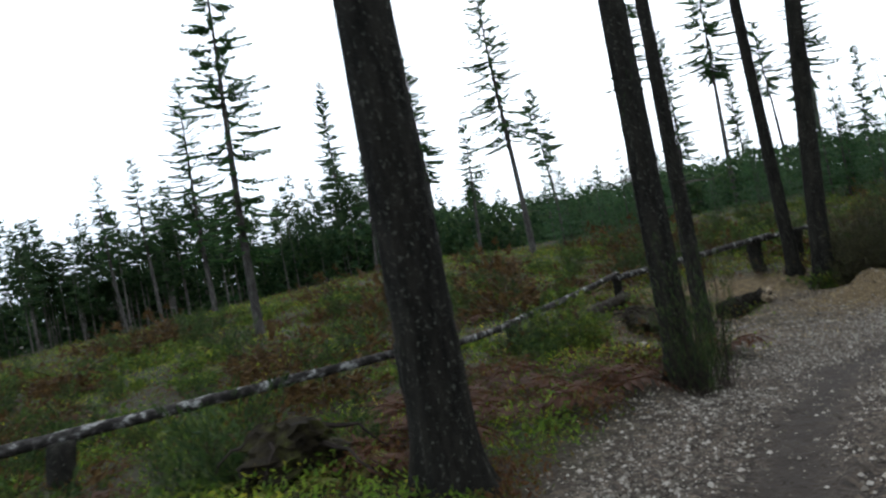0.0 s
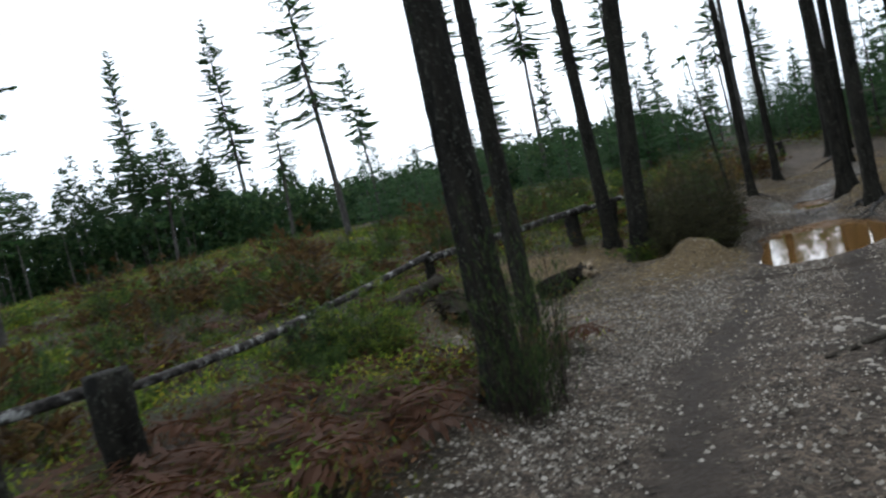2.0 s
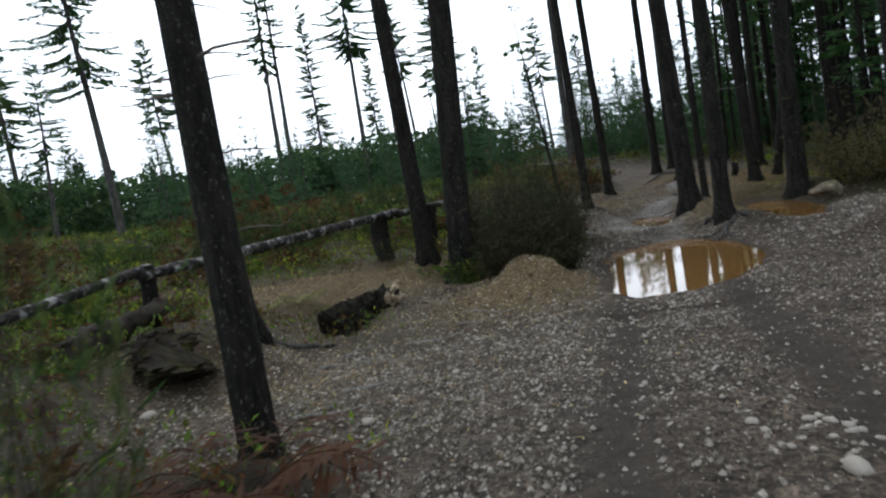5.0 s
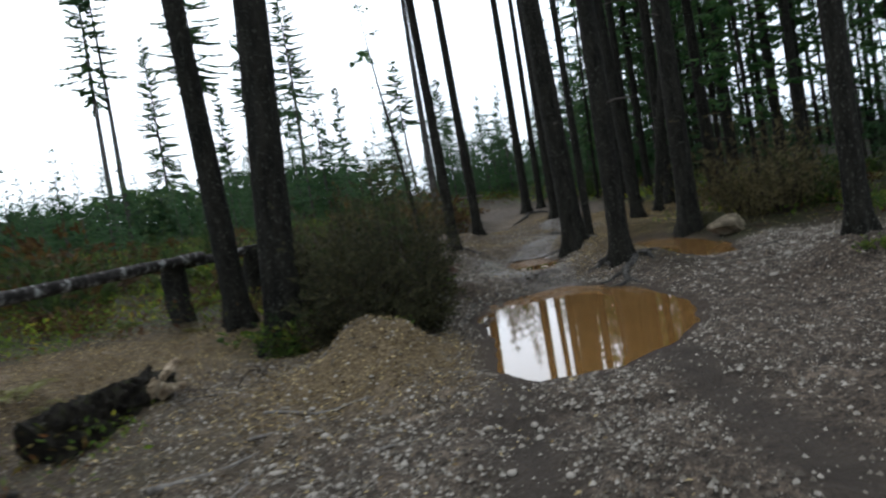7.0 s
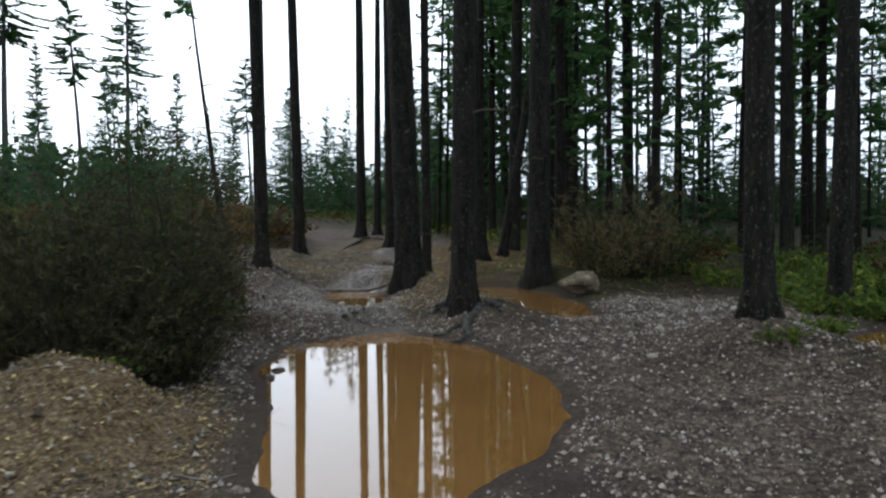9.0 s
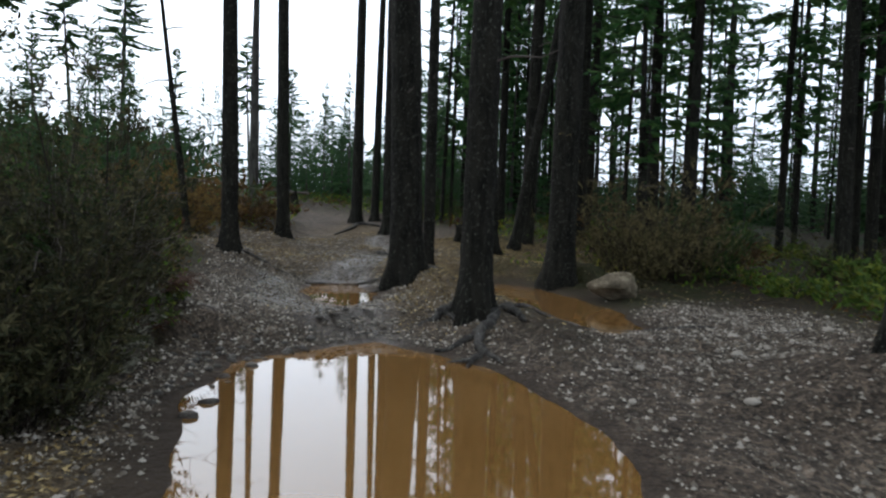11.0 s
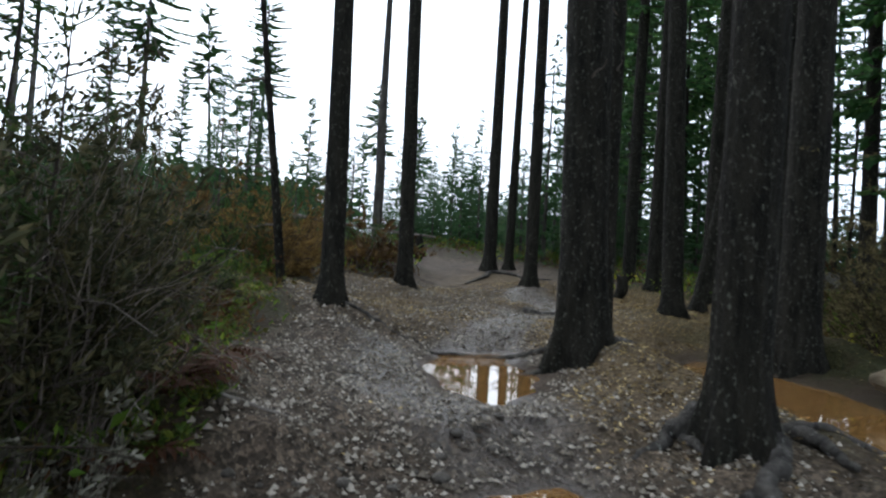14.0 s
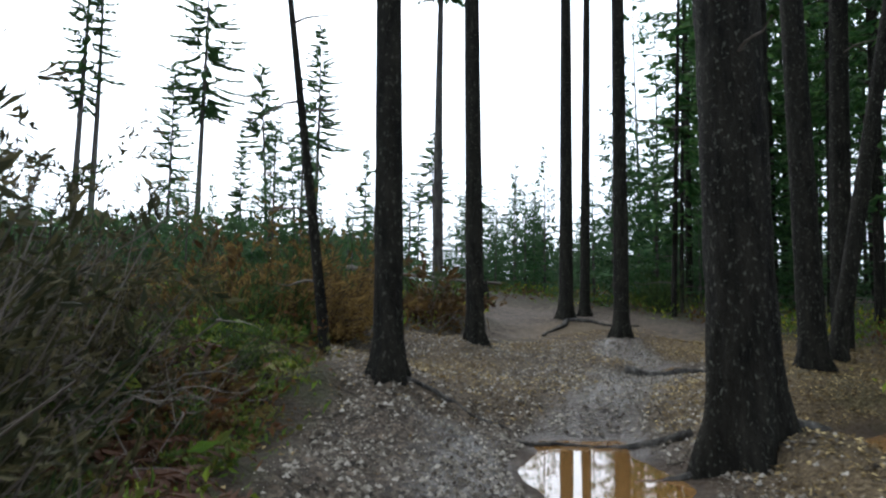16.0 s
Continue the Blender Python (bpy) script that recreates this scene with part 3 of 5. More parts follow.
for k, (x, y, r, h, ln, to, st) in enumerate(NEAR):
    close = k in (0, 1, 2, 3, 4, 5, 6, 7, 13)
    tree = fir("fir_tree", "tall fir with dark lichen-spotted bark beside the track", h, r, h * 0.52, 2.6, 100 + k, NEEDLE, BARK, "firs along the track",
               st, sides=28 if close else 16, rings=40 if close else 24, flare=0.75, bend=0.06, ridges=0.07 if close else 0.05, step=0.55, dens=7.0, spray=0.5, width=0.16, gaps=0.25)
    tree.matrix_world = plant(tree, x, y, 37 * k, 1.0, ln, to, 0.02)

# lone tall firs left standing in the clearing: x, y, height, crown start, bough length, sparse
LONE = [
    (-24.2, 55.2, 13, 0.45, 1.6, 0.2), (-21.8, 56.2, 14, 0.45, 1.9, 0.15), (-13.6, 43.1, 15.2, 0.25, 2.6, 0.1), (-7.1, 26.3, 15.5, 0.22, 2.3, 0.15), (-9.7, 92.8, 25.7, 0.25, 3.3, 0.12),
    (2.0, 92.6, 28.0, 0.36, 3.7, 0.1), (6.4, 44.2, 18.5, 0.4, 2.8, 0.15), (14.2, 71.3, 16.3, 0.5, 2.7, 0.2), (33.2, 73.1, 28.0, 0.5, 4.2, 0.25), (-4.6, 60.0, 11.5, 0.3, 1.8, 0.1),
    (3.8, 52.5, 11.0, 0.4, 1.8, 0.1), (52.0, 107.5, 21.3, 0.1, 3.0, 0.05), (38.8, 72.0, 19.0, 0.58, 2.5, 0.15), (40.4, 70.0, 12.5, 0.72, 1.9, 0.2), (48.3, 81.4, 28.0, 0.45, 3.5, 0.25),
    (63.4, 95.1, 18.4, 0.08, 3.0, 0.1), (72.5, 95.0, 15.4, 0.1, 2.7, 0.1), (69.5, 87.3, 20.6, 0.55, 3.5, 0.1), (85.0, 97.0, 20.0, 0.5, 3.4, 0.1), (41.6, 107.4, 28.6, 0.2, 3.7, 0.2),
    (24.1, 72.9, 27.0, 0.48, 3.0, 0.4), (25.3, 73.4, 27.0, 0.8, 2.4, 0.5), (29.8, 37.8, 19, 0.62, 2.0, 0.3),
]
for k, (x, y, h, c0, bl, gaps) in enumerate(LONE):
    far_off = math.hypot(x - 5, y - 8) > 58
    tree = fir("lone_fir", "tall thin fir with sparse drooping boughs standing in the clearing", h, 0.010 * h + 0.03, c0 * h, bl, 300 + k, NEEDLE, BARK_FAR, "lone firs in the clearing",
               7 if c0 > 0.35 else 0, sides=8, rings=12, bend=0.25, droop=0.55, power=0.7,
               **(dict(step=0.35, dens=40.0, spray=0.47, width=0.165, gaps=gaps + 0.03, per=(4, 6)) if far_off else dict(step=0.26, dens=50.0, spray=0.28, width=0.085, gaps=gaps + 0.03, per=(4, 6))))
    tree.matrix_world = plant(tree, x, y, 0, 1.0, (k * 7 % 5) * 0.3, k * 77, 0.05)
snag = fir("leaning_snag", "thin leaning bare pole of a fir with one small tuft", 6.4, 0.062, 4.3, 0.7, 340, NEEDLE, BARK, "", 5, sides=7, rings=12, bend=0.1, droop=0.5, step=0.4, dens=30.0, spray=0.25, width=0.08, gaps=0.25, per=(2, 3))
snag.matrix_world = plant(snag, 16.4, 23.0, 0, 1.0, 5.5, 140, 0.05)

# the dense stand of slender firs past the puddles
rng = np.random.RandomState(21)
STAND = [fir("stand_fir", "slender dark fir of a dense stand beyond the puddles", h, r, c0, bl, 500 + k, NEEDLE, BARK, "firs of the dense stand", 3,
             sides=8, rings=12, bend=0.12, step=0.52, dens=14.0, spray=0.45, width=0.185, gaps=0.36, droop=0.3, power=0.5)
         for k, (h, r, c0, bl) in enumerate([(22, 0.13, 4.5, 1.8), (24, 0.17, 7, 2.3), (19, 0.10, 3.2, 1.7), (25, 0.19, 8, 2.5), (17, 0.085, 2.6, 1.6)])]
spots = []
tries = 0
while len(spots) < 148 and tries < 8000:
    tries += 1
    az, dd = (radians(rng.uniform(47, 128)), rng.uniform(14, 62)) if len(spots) < 120 else (radians(rng.uniform(54, 68)), rng.uniform(22, 60))
    x, y = 11.0 + dd * math.sin(az), 14.5 + dd * math.cos(az)
    if 1.20 < az < 1.55 and dd < 48 and rng.rand() < 0.45:
        continue
    if y > 30 + (0.25 if len(spots) < 120 else 0.55) * (x - 25) or y < -22 or (x < 23 and 9 < y) or float(road_at(np.array([x]), np.array([y]))[0][0]) < 3.2:
        continue
    if any((x - a) ** 2 + (y - c) ** 2 < 2.2 for a, c in spots) or any((x - n[0]) ** 2 + (y - n[1]) ** 2 < 2.5 for n in NEAR):
        continue
    spots.append((x, y))
for k, (x, y) in enumerate(spots):
    src = STAND[k % 5]
    m = plant(src, x, y, rng.uniform(0, 360), rng.uniform(0.82, 1.12), rng.uniform(0, 1.2), rng.uniform(0, 360), 0.05)
    if k < 5:
        src.matrix_world = m
    else:
        copy_thing(src, m)

# young bushy conifers round the clearing
rng = np.random.RandomState(22)
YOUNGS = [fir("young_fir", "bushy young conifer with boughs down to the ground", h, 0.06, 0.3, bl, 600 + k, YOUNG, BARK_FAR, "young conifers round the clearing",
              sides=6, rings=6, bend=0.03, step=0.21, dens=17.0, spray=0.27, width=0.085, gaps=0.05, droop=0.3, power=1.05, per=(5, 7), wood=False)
          for k, (h, bl) in enumerate([(5.5, 1.6), (6.8, 1.75), (4.4, 1.45), (8.0, 1.95)])]
done = 0
while done < 200:
    az, dd = radians(rng.uniform(2, 60) if done < 70 or done >= 165 else rng.uniform(26, 58) if done < 110 else rng.uniform(56, 118)), rng.uniform(32, 74) if done < 70 or 110 <= done < 165 or done >= 165 else rng.uniform(36, 54)
    x, y = 8.0 + dd * math.sin(az), 12.0 + dd * math.cos(az)
    if done < 70 and y < 38 - 0.1 * x and x < 30 and rng.rand() < 0.85:
        continue
    if float(road_at(np.array([x]), np.array([y]))[0][0]) < 2.5:
        continue
    m = plant(YOUNGS[done % 4], x, y, rng.uniform(0, 360), rng.uniform(0.8, 1.3) if done >= 165 else rng.uniform(0.45, 1.2) if math.degrees(az) < 28 else rng.uniform(0.6, 1.45), 0, 0, 0.05)
    if done < 4:
        YOUNGS[done].matrix_world = m
    else:
        copy_thing(YOUNGS[done % 4], m)
    done += 1

# the dark plantation beyond the clearing
rng = np.random.RandomState(23)
PALE_BARK = bark_mat("pale_bark", (0.05, 0.045, 0.038), (0.17, 0.155, 0.135), (0.30, 0.29, 0.26), 0.56)
PLANT = [fir("plantation_fir", "dark plantation fir with a thin pale trunk", h, 0.085, c0, bl, 700 + k, NEEDLE_DARK, PALE_BARK, "firs of the far plantation",
             sides=5, rings=5, bend=0.1, step=0.40, dens=9.5, spray=0.52, width=0.24, gaps=0.05, droop=0.32, power=0.72, per=(5, 7), wood=False)
         for k, (h, c0, bl) in enumerate([(11.0, 5.0, 2.2), (10.0, 4.2, 1.9), (11.8, 5.6, 2.2), (9.0, 3.4, 1.9)])]
done = 0
while done < 330:
    az = radians(rng.uniform(-48, 26))
    dd = (66 + 10 * math.cos(az * 3)) * rng.uniform(1.0, 1.28) + max(0, math.degrees(az)) * 1.1
    x, y = -0.7 + dd * math.sin(az), dd * math.cos(az)
    m = plant(PLANT[done % 4], x, y, rng.uniform(0, 360), (rng.uniform(0.88, 1.12) if az < 0 else rng.uniform(0.65, 1.4)) * (1.0 if az < 0 else max(0.55, 1 - math.degrees(az) / 22)), 0, 0, 0.05)
    if done < 4:
        PLANT[done].matrix_world = m
    else:
        copy_thing(PLANT[done % 4], m)
    done += 1

# woods all round, too far to tell apart
rng = np.random.RandomState(24)
wb = Build()
for k in range(800):
    az, dd = rng.uniform(0, 6.283), rng.uniform(74, 140)
    x, y = 10 + dd * math.sin(az), 10 + dd * math.cos(az)
    z = ground_z(x, y)
    h, n = rng.uniform(2.2, 4.4) + (8 if 1.2 < az < 5.7 else 5 if az > 5.7 else 0), 170
    t = rng.rand(n)
    rr, ta = (1.9 * (1 - t) + 0.05) * rng.uniform(0.3, 1.1, n), rng.uniform(0, 6.283, n)
    out = np.column_stack([np.cos(ta), np.sin(ta), np.zeros(n)])
    p = np.array([x, y, z]) + out * (rr * 0.5)[:, None] + np.array([0, 0, 1.0]) * (h * (0.08 + 0.92 * t))[:, None]
    d = out + np.array([0, 0, 1.0]) * rng.uniform(-0.7, 0.3, n)[:, None]
    wb.blades(p, d, np.cross(d, [0, 0, 1.0] + rng.uniform(-0.6, 0.6, (n, 3))), rng.uniform(0.4, 0.95, n) * (1.1 - 0.7 * t), rng.uniform(0.2, 0.48, n) * (1.1 - 0.7 * t))
for k in range(520):
    az, dd = radians(rng.uniform(-55, 35)), rng.uniform(76, 104)
    x, y = -0.7 + dd * math.sin(az), dd * math.cos(az)
    n, half = (120, 2.9) if az < 0.12 else (84, 2.6)
    off = rng.uniform(-1, 1, (n, 3)) * np.array([2.2, 2.2, half]) + np.array([x, y, ground_z(x, y) + half - 0.3])
    d = rng.uniform(-1, 1, (n, 3))
    wb.blades(off, d, np.cross(d, rng.uniform(-1, 1, (n, 3))), rng.uniform(0.45, 1.0, n), rng.uniform(0.25, 0.55, n))
for k in range(520):
    az, dd = radians(rng.uniform(46, 132)), rng.uniform(50, 84)
    x, y = 11 + dd * math.sin(az), 14.5 + dd * math.cos(az)
    h, n = rng.uniform(2.2, 5.2), 60
    t = rng.rand(n)
    rr, ta = (2.1 * (1 - t) ** 0.8 + 0.12) * rng.uniform(0.3, 1.1, n), rng.uniform(0, 6.283, n)
    out = np.column_stack([np.cos(ta), np.sin(ta), np.zeros(n)])
    p = np.array([x, y, ground_z(x, y)]) + out * (rr * 0.5)[:, None] + np.array([0, 0, 1.0]) * (h * t)[:, None]
    d = out + np.array([0, 0, 1.0]) * rng.uniform(-0.7, 0.3, n)[:, None]
    wb.blades(p, d, np.cross(d, [0, 0, 1.0] + rng.uniform(-0.6, 0.6, (n, 3))), rng.uniform(0.5, 1.2, n) * (1.1 - 0.6 * t), rng.uniform(0.4, 0.8, n) * (1.1 - 0.6 * t))
tagged(part("far_woods", wb, NEEDLE_DARK), "dark conifer woods closing the view all round", "woods", "", "stuff")


# ---- scrub ----
def shrub(name, label, cat, height, spread, stems, leaves, seed, twig_mat, leaf_kind, leaf_len, leaf_wid, upright=0.6, stem_r=0.006, arch=0.5, group=""):
    """Arching stems from one crown with leaves along them."""
    rng = np.random.RandomState(seed)
    ob = new(name)
    sb, lb = Build(), Build()
    for _ in range(stems):
        az = rng.uniform(0, 6.283)
        base = np.array([math.cos(az), math.sin(az), 0]) * spread * 0.45 * math.sqrt(rng.rand())
        base[2] = -0.05
        az2 = az + rng.uniform(-0.9, 0.9)
        out = np.array([math.cos(az2), math.sin(az2), 0])
        bulge = 0.76 + 0.26 * math.sin(3 * az + seed) + 0.18 * math.sin(7 * az + 2 * seed)
        hh, oo = height * rng.uniform(0.35, 1.08) * bulge * (1.4 if rng.rand() < 0.1 else 1.0), spread * rng.uniform(0.1, 0.75)
        s = np.linspace(0, 1, 5)
        pts = base + out * (oo * s ** (1 + arch))[:, None] + np.array([0, 0, 1.0]) * (hh * (s - arch * 0.35 * s ** 2))[:, None]
        pts[1:] += rng.uniform(-1, 1, (4, 3)) * 0.05 * height
        sb.tube(pts[[0, 2, 3, 4]], stem_r * (1 - 0.75 * s[[0, 2, 3, 4]]), 3, False)
        n = int(leaves * rng.uniform(0.6, 1.4))
        tufts = max(2, n // 11)
        tu = rng.uniform(0.3, 1.0, tufts)
        tc = np.stack([np.interp(tu, s, pts[:, i]) for i in range(3)], 1) + rng.uniform(-1, 1, (tufts, 3)) * 0.09 * spread
        td = rng.uniform(-1, 1, (tufts, 3)) + np.array([0, 0, upright]) + out * 0.6
        w = rng.randint(0, tufts, n)
        p = tc[w] + td[w] * (rng.uniform(-0.9, 0.9, n) * leaf_len)[:, None] + rng.uniform(-1, 1, (n, 3)) * 0.3 * leaf_len
        d = td[w] + rng.uniform(-0.8, 0.8, (n, 3))
        lb.blades(p, d, np.cross(d, rng.uniform(-1, 1, (n, 3))), leaf_len * rng.uniform(0.5, 1.4, n), leaf_wid * rng.uniform(0.6, 1.4, n))
    tagged(part("branchwork", sb, twig_mat, ob), kind="stuff")
    if lb.n:
        tagged(part("foliage", lb, leaf_kind, ob), kind="stuff")
    return tagged(ob, label, cat, group)


def fern(name, label, fronds, length, seed, mat, group="", droop=0.9):
    rng = np.random.RandomState(seed)
    ob = new(name)
    for k in range(fronds):
        az = k * 6.283 / fronds + rng.uniform(-0.3, 0.3)
        out, side = np.array([math.cos(az), math.sin(az), 0]), np.array([-math.sin(az), math.cos(az), 0])
        L = length * rng.uniform(0.6, 1.15)
        s = np.linspace(0, 1, 6)
        pts = out * (L * 0.8 * s)[:, None] + np.array([0, 0, 1.0]) * (L * (0.95 * s - droop * s ** 2))[:, None]
        pts += side * (0.1 * L * rng.uniform(-1, 1) * s ** 2)[:, None]
        u = np.linspace(0.1, 0.98, 19)
        n = len(u)
        mid = np.stack([np.interp(u, s, pts[:, i]) for i in range(3)], 1)
        rows_, faces = [np.concatenate([mid, mid + np.array([0, 0, 0.006])])], [(i, i + 1, n + i + 1, n + i) for i in range(n - 1)]
        for sg in (-1.0, 1.0):
            w = 0.27 * L * np.sin(math.pi * np.minimum(1, u * 0.9 + 0.12)) * rng.uniform(0.6, 1.15, n)
            d = side * sg + out * 0.45 + np.array([0, 0, 1.0]) * rng.uniform(-0.6, 0.2, n)[:, None]
            d /= np.linalg.norm(d, axis=1)[:, None]
            k0 = sum(len(r) for r in rows_)
            wide = np.cross(d, [0, 0, 1.0]) * (w * 0.085)[:, None]
            rows_.append(np.concatenate([mid + d * (w * 0.45)[:, None] + wide, mid + d * w[:, None], mid + d * (w * 0.45)[:, None] - wide]))
            faces += [f for i in range(n) for f in ((i, k0 + i, k0 + n + i), (i, k0 + n + i, k0 + 2 * n + i))]
        lb = Build()
        lb.add(np.concatenate(rows_), faces)
        part("frond", lb, mat, ob)
    return tagged(ob, label, "fern", group)


def place(src, spots_list):
    for k, (x, y, s, turn) in enumerate(spots_list):
        m = Matrix.Translation((x, y, ground_z(x, y) - 0.03)) @ Matrix.Rotation(turn, 4, "Z") @ Matrix.Scale(s, 4)
        if k == 0:
            src.matrix_world = m
        else:
            copy_thing(src, m)


# large thickets, one by one
BIG = [
    # x, y, height, spread, stems, leaves, leaf material, label
    (10.45, 17.3, 1.6, 0.95, 260, 76, OLIVE, "dense dark olive broom thicket beside the gravel heap"),
    (11.35, 17.45, 1.95, 0.85, 300, 76, OLIVE, "tall dense dark olive broom thicket beside the puddle"),
    (12.45, 18.75, 2.0, 0.9, 300, 66, OLIVE, "tall dense dark broom thicket beside the track"),
    (12.85, 20.1, 1.7, 0.9, 260, 50, BRUSH, "dense broom thicket with dead grey twigs beside the track"),
    (11.2, 19.0, 1.9, 1.0, 240, 60, OLIVE, "big olive broom thicket behind the puddle"),
    (22.3, 17.2, 2.5, 1.9, 380, 52, BROWN, "large brownish broom bush behind the boulder"),
    (16.9, 25.2, 1.7, 1.8, 320, 60, RUST_BUSH, "rust-coloured dying bush behind the firs"),
    (18.4, 26.4, 1.6, 1.2, 240, 46, RUST_BUSH, "rusty bush at the edge of the track"),
    (12.75, 21.4, 1.7, 1.1, 260, 60, BRUSH, "tangled thicket of broom and dead branches"),
    (13.65, 21.7, 1.7, 0.95, 270, 66, BRUSH, "brown-green thicket full of dead twigs beside the track"),
    (1.6, 11.6, 1.15, 0.75, 170, 40, SALAL, "dark leafy bramble mound below the log fence"),
    (1.0, 11.9, 1.0, 0.6, 130, 40, BROOM, "low dark broom mound below the log fence"),
    (6.6, 24.5, 1.6, 1.2, 200, 24, BROOM, "dark green broom bush in the clearing"),
    (24.5, 14.0, 1.2, 1.5, 180, 20, OLIVE, "scrubby brown bush under the firs"),
]
for k, (x, y, h, sp, st, lv, mt, lab) in enumerate(BIG):
    ob = shrub("broom_bush", lab, "bush", h, sp, st, lv, 800 + k, TWIG if k in (2, 3, 8, 9) else DARK_TWIG, mt, 0.056 if k in (0, 1, 2, 3, 8, 9) else 0.075, 0.016 if k in (0, 1, 2, 3, 8, 9) else 0.02, 0.5, 0.006, 0.4)
    ob.matrix_world = Matrix.Translation((x, y, ground_z(x, y) - 0.05))

for k, (x, y, h, sp, st) in enumerate([(2.2, 7.95, 2.3, 0.45, 85), (2.6, 8.3, 2.0, 0.42, 75)]):
    ob = shrub("broom_bush", "wispy upright dark green broom at the foot of a fir", "bush", h, sp, st, 16, 870 + k, DARK_TWIG, BROOM, 0.11, 0.008, 2.2, 0.004, 0.15)
    ob.matrix_world = Matrix.Translation((x, y, ground_z(x, y) - 0.05))


def sapling(h, seed, lean, towards):
    """A thin leaning stem with rising side branches and tufts of small dark leaves."""
    rng = np.random.RandomState(seed)
    ob = new("scraggly_sapling")
    s = np.linspace(0, 1, 7)
    stem = np.column_stack([np.cos(towards) * lean * s ** 1.4, np.sin(towards) * lean * s ** 1.4, h * s - 0.05]) + rng.uniform(-1, 1, (7, 3)) * 0.02 * s[:, None]
    sb = Build()
    sb.tube(stem, 0.017 * (1 - 0.85 * s), 6, False)
    part("trunk", sb, DARK_TWIG, ob)
    for _ in range(int(13 * h)):
        u = rng.uniform(0.3, 1.0)
        p0 = np.array([np.interp(u, s, stem[:, i]) for i in range(3)])
        az, L = rng.uniform(0, 6.283), rng.uniform(0.2, 0.62) * (1.15 - 0.6 * u)
        d = np.array([math.cos(az), math.sin(az), rng.uniform(0.2, 0.9)])
        q = np.linspace(0, 1, 4)
        pts = p0 + d * (L * q)[:, None] + rng.uniform(-1, 1, (4, 3)) * 0.02
        bb = Build()
        bb.tube(pts, 0.006 * (1 - 0.75 * q), 4, False)
        n = rng.randint(14, 34)
        w = rng.uniform(0.35, 1.05, n)
        lp = p0 + d * (L * w)[:, None] + rng.uniform(-1, 1, (n, 3)) * 0.045
        ld = d + rng.uniform(-1.2, 1.2, (n, 3))
        bb.blades(lp, ld, np.cross(ld, rng.uniform(-1, 1, (n, 3))), rng.uniform(0.025, 0.06, n), rng.uniform(0.014, 0.028, n))
        part("leafy_branch", bb, BROOM if rng.rand() < 0.75 else OLIVE, ob)
    return tagged(ob, "scraggly dark-leaved sapling rising out of the broom thicket", "sapling", "saplings in the thickets")


for k, (x, y, h, lean, to) in enumerate([(12.5, 18.45, 2.15, 0.25, 1.0), (12.05, 18.1, 2.3, 0.3, 2.5), (12.5, 19.25, 1.9, 0.3, 0.3), (13.0, 20.3, 1.6, 0.3, 2.0), (11.5, 18.0, 2.3, 0.3, 4.0),
                                         (12.9, 21.0, 1.65, 0.3, 1.5), (13.5, 21.4, 1.7, 0.35, 0.8), (12.35, 18.9, 2.2, 0.2, 5.5), (13.2, 22.4, 1.7, 0.3, 3.0)]):
    sapling(h, 850 + k, lean, to).matrix_world = Matrix.Translation((x, y, ground_z(x, y)))

rng = np.random.RandomState(31)
kinds = [
    shrub("broom_clump", "upright green broom clump in the clearing", "bush", 0.85, 0.45, 55, 14, 901, DARK_TWIG, BROOM, 0.13, 0.022, 1.2, 0.004, 0.2, "scrub of the clearing"),
    shrub("leafy_shrub", "low leafy bright green shrub in the clearing", "shrub", 0.55, 0.55, 46, 13, 902, DARK_TWIG, SALAL, 0.10, 0.05, 0.3, 0.004, 0.6, "scrub of the clearing"),
    fern("dead_bracken", "withered red-brown bracken on the forest floor", 10, 0.75, 903, BRACKEN, "bracken", 0.85),
    fern("yellow_fern", "yellowing bracken fern in the clearing", 8, 0.7, 904, FERN, "bracken", 0.7),
    shrub("brown_scrub", "dry rusty brown scrub in the clearing", "shrub", 0.6, 0.6, 50, 13, 905, TWIG, RUST, 0.09, 0.035, 0.3, 0.004, 0.5, "scrub of the clearing"),
    shrub("bare_twigs", "bare grey twiggy shrub without leaves", "shrub", 0.9, 0.5, 60, 0, 906, TWIG, OLIVE, 0.06, 0.02, 0.3, 0.004, 0.3, "scrub of the clearing"),
]
spots = [[] for _ in kinds]
FENCE = [(-8, 7.5), (-1, 9.9), (0.75, 12.85), (4.1, 17.3), (10.3, 21.9), (12.2, 22.9)]
count = 0
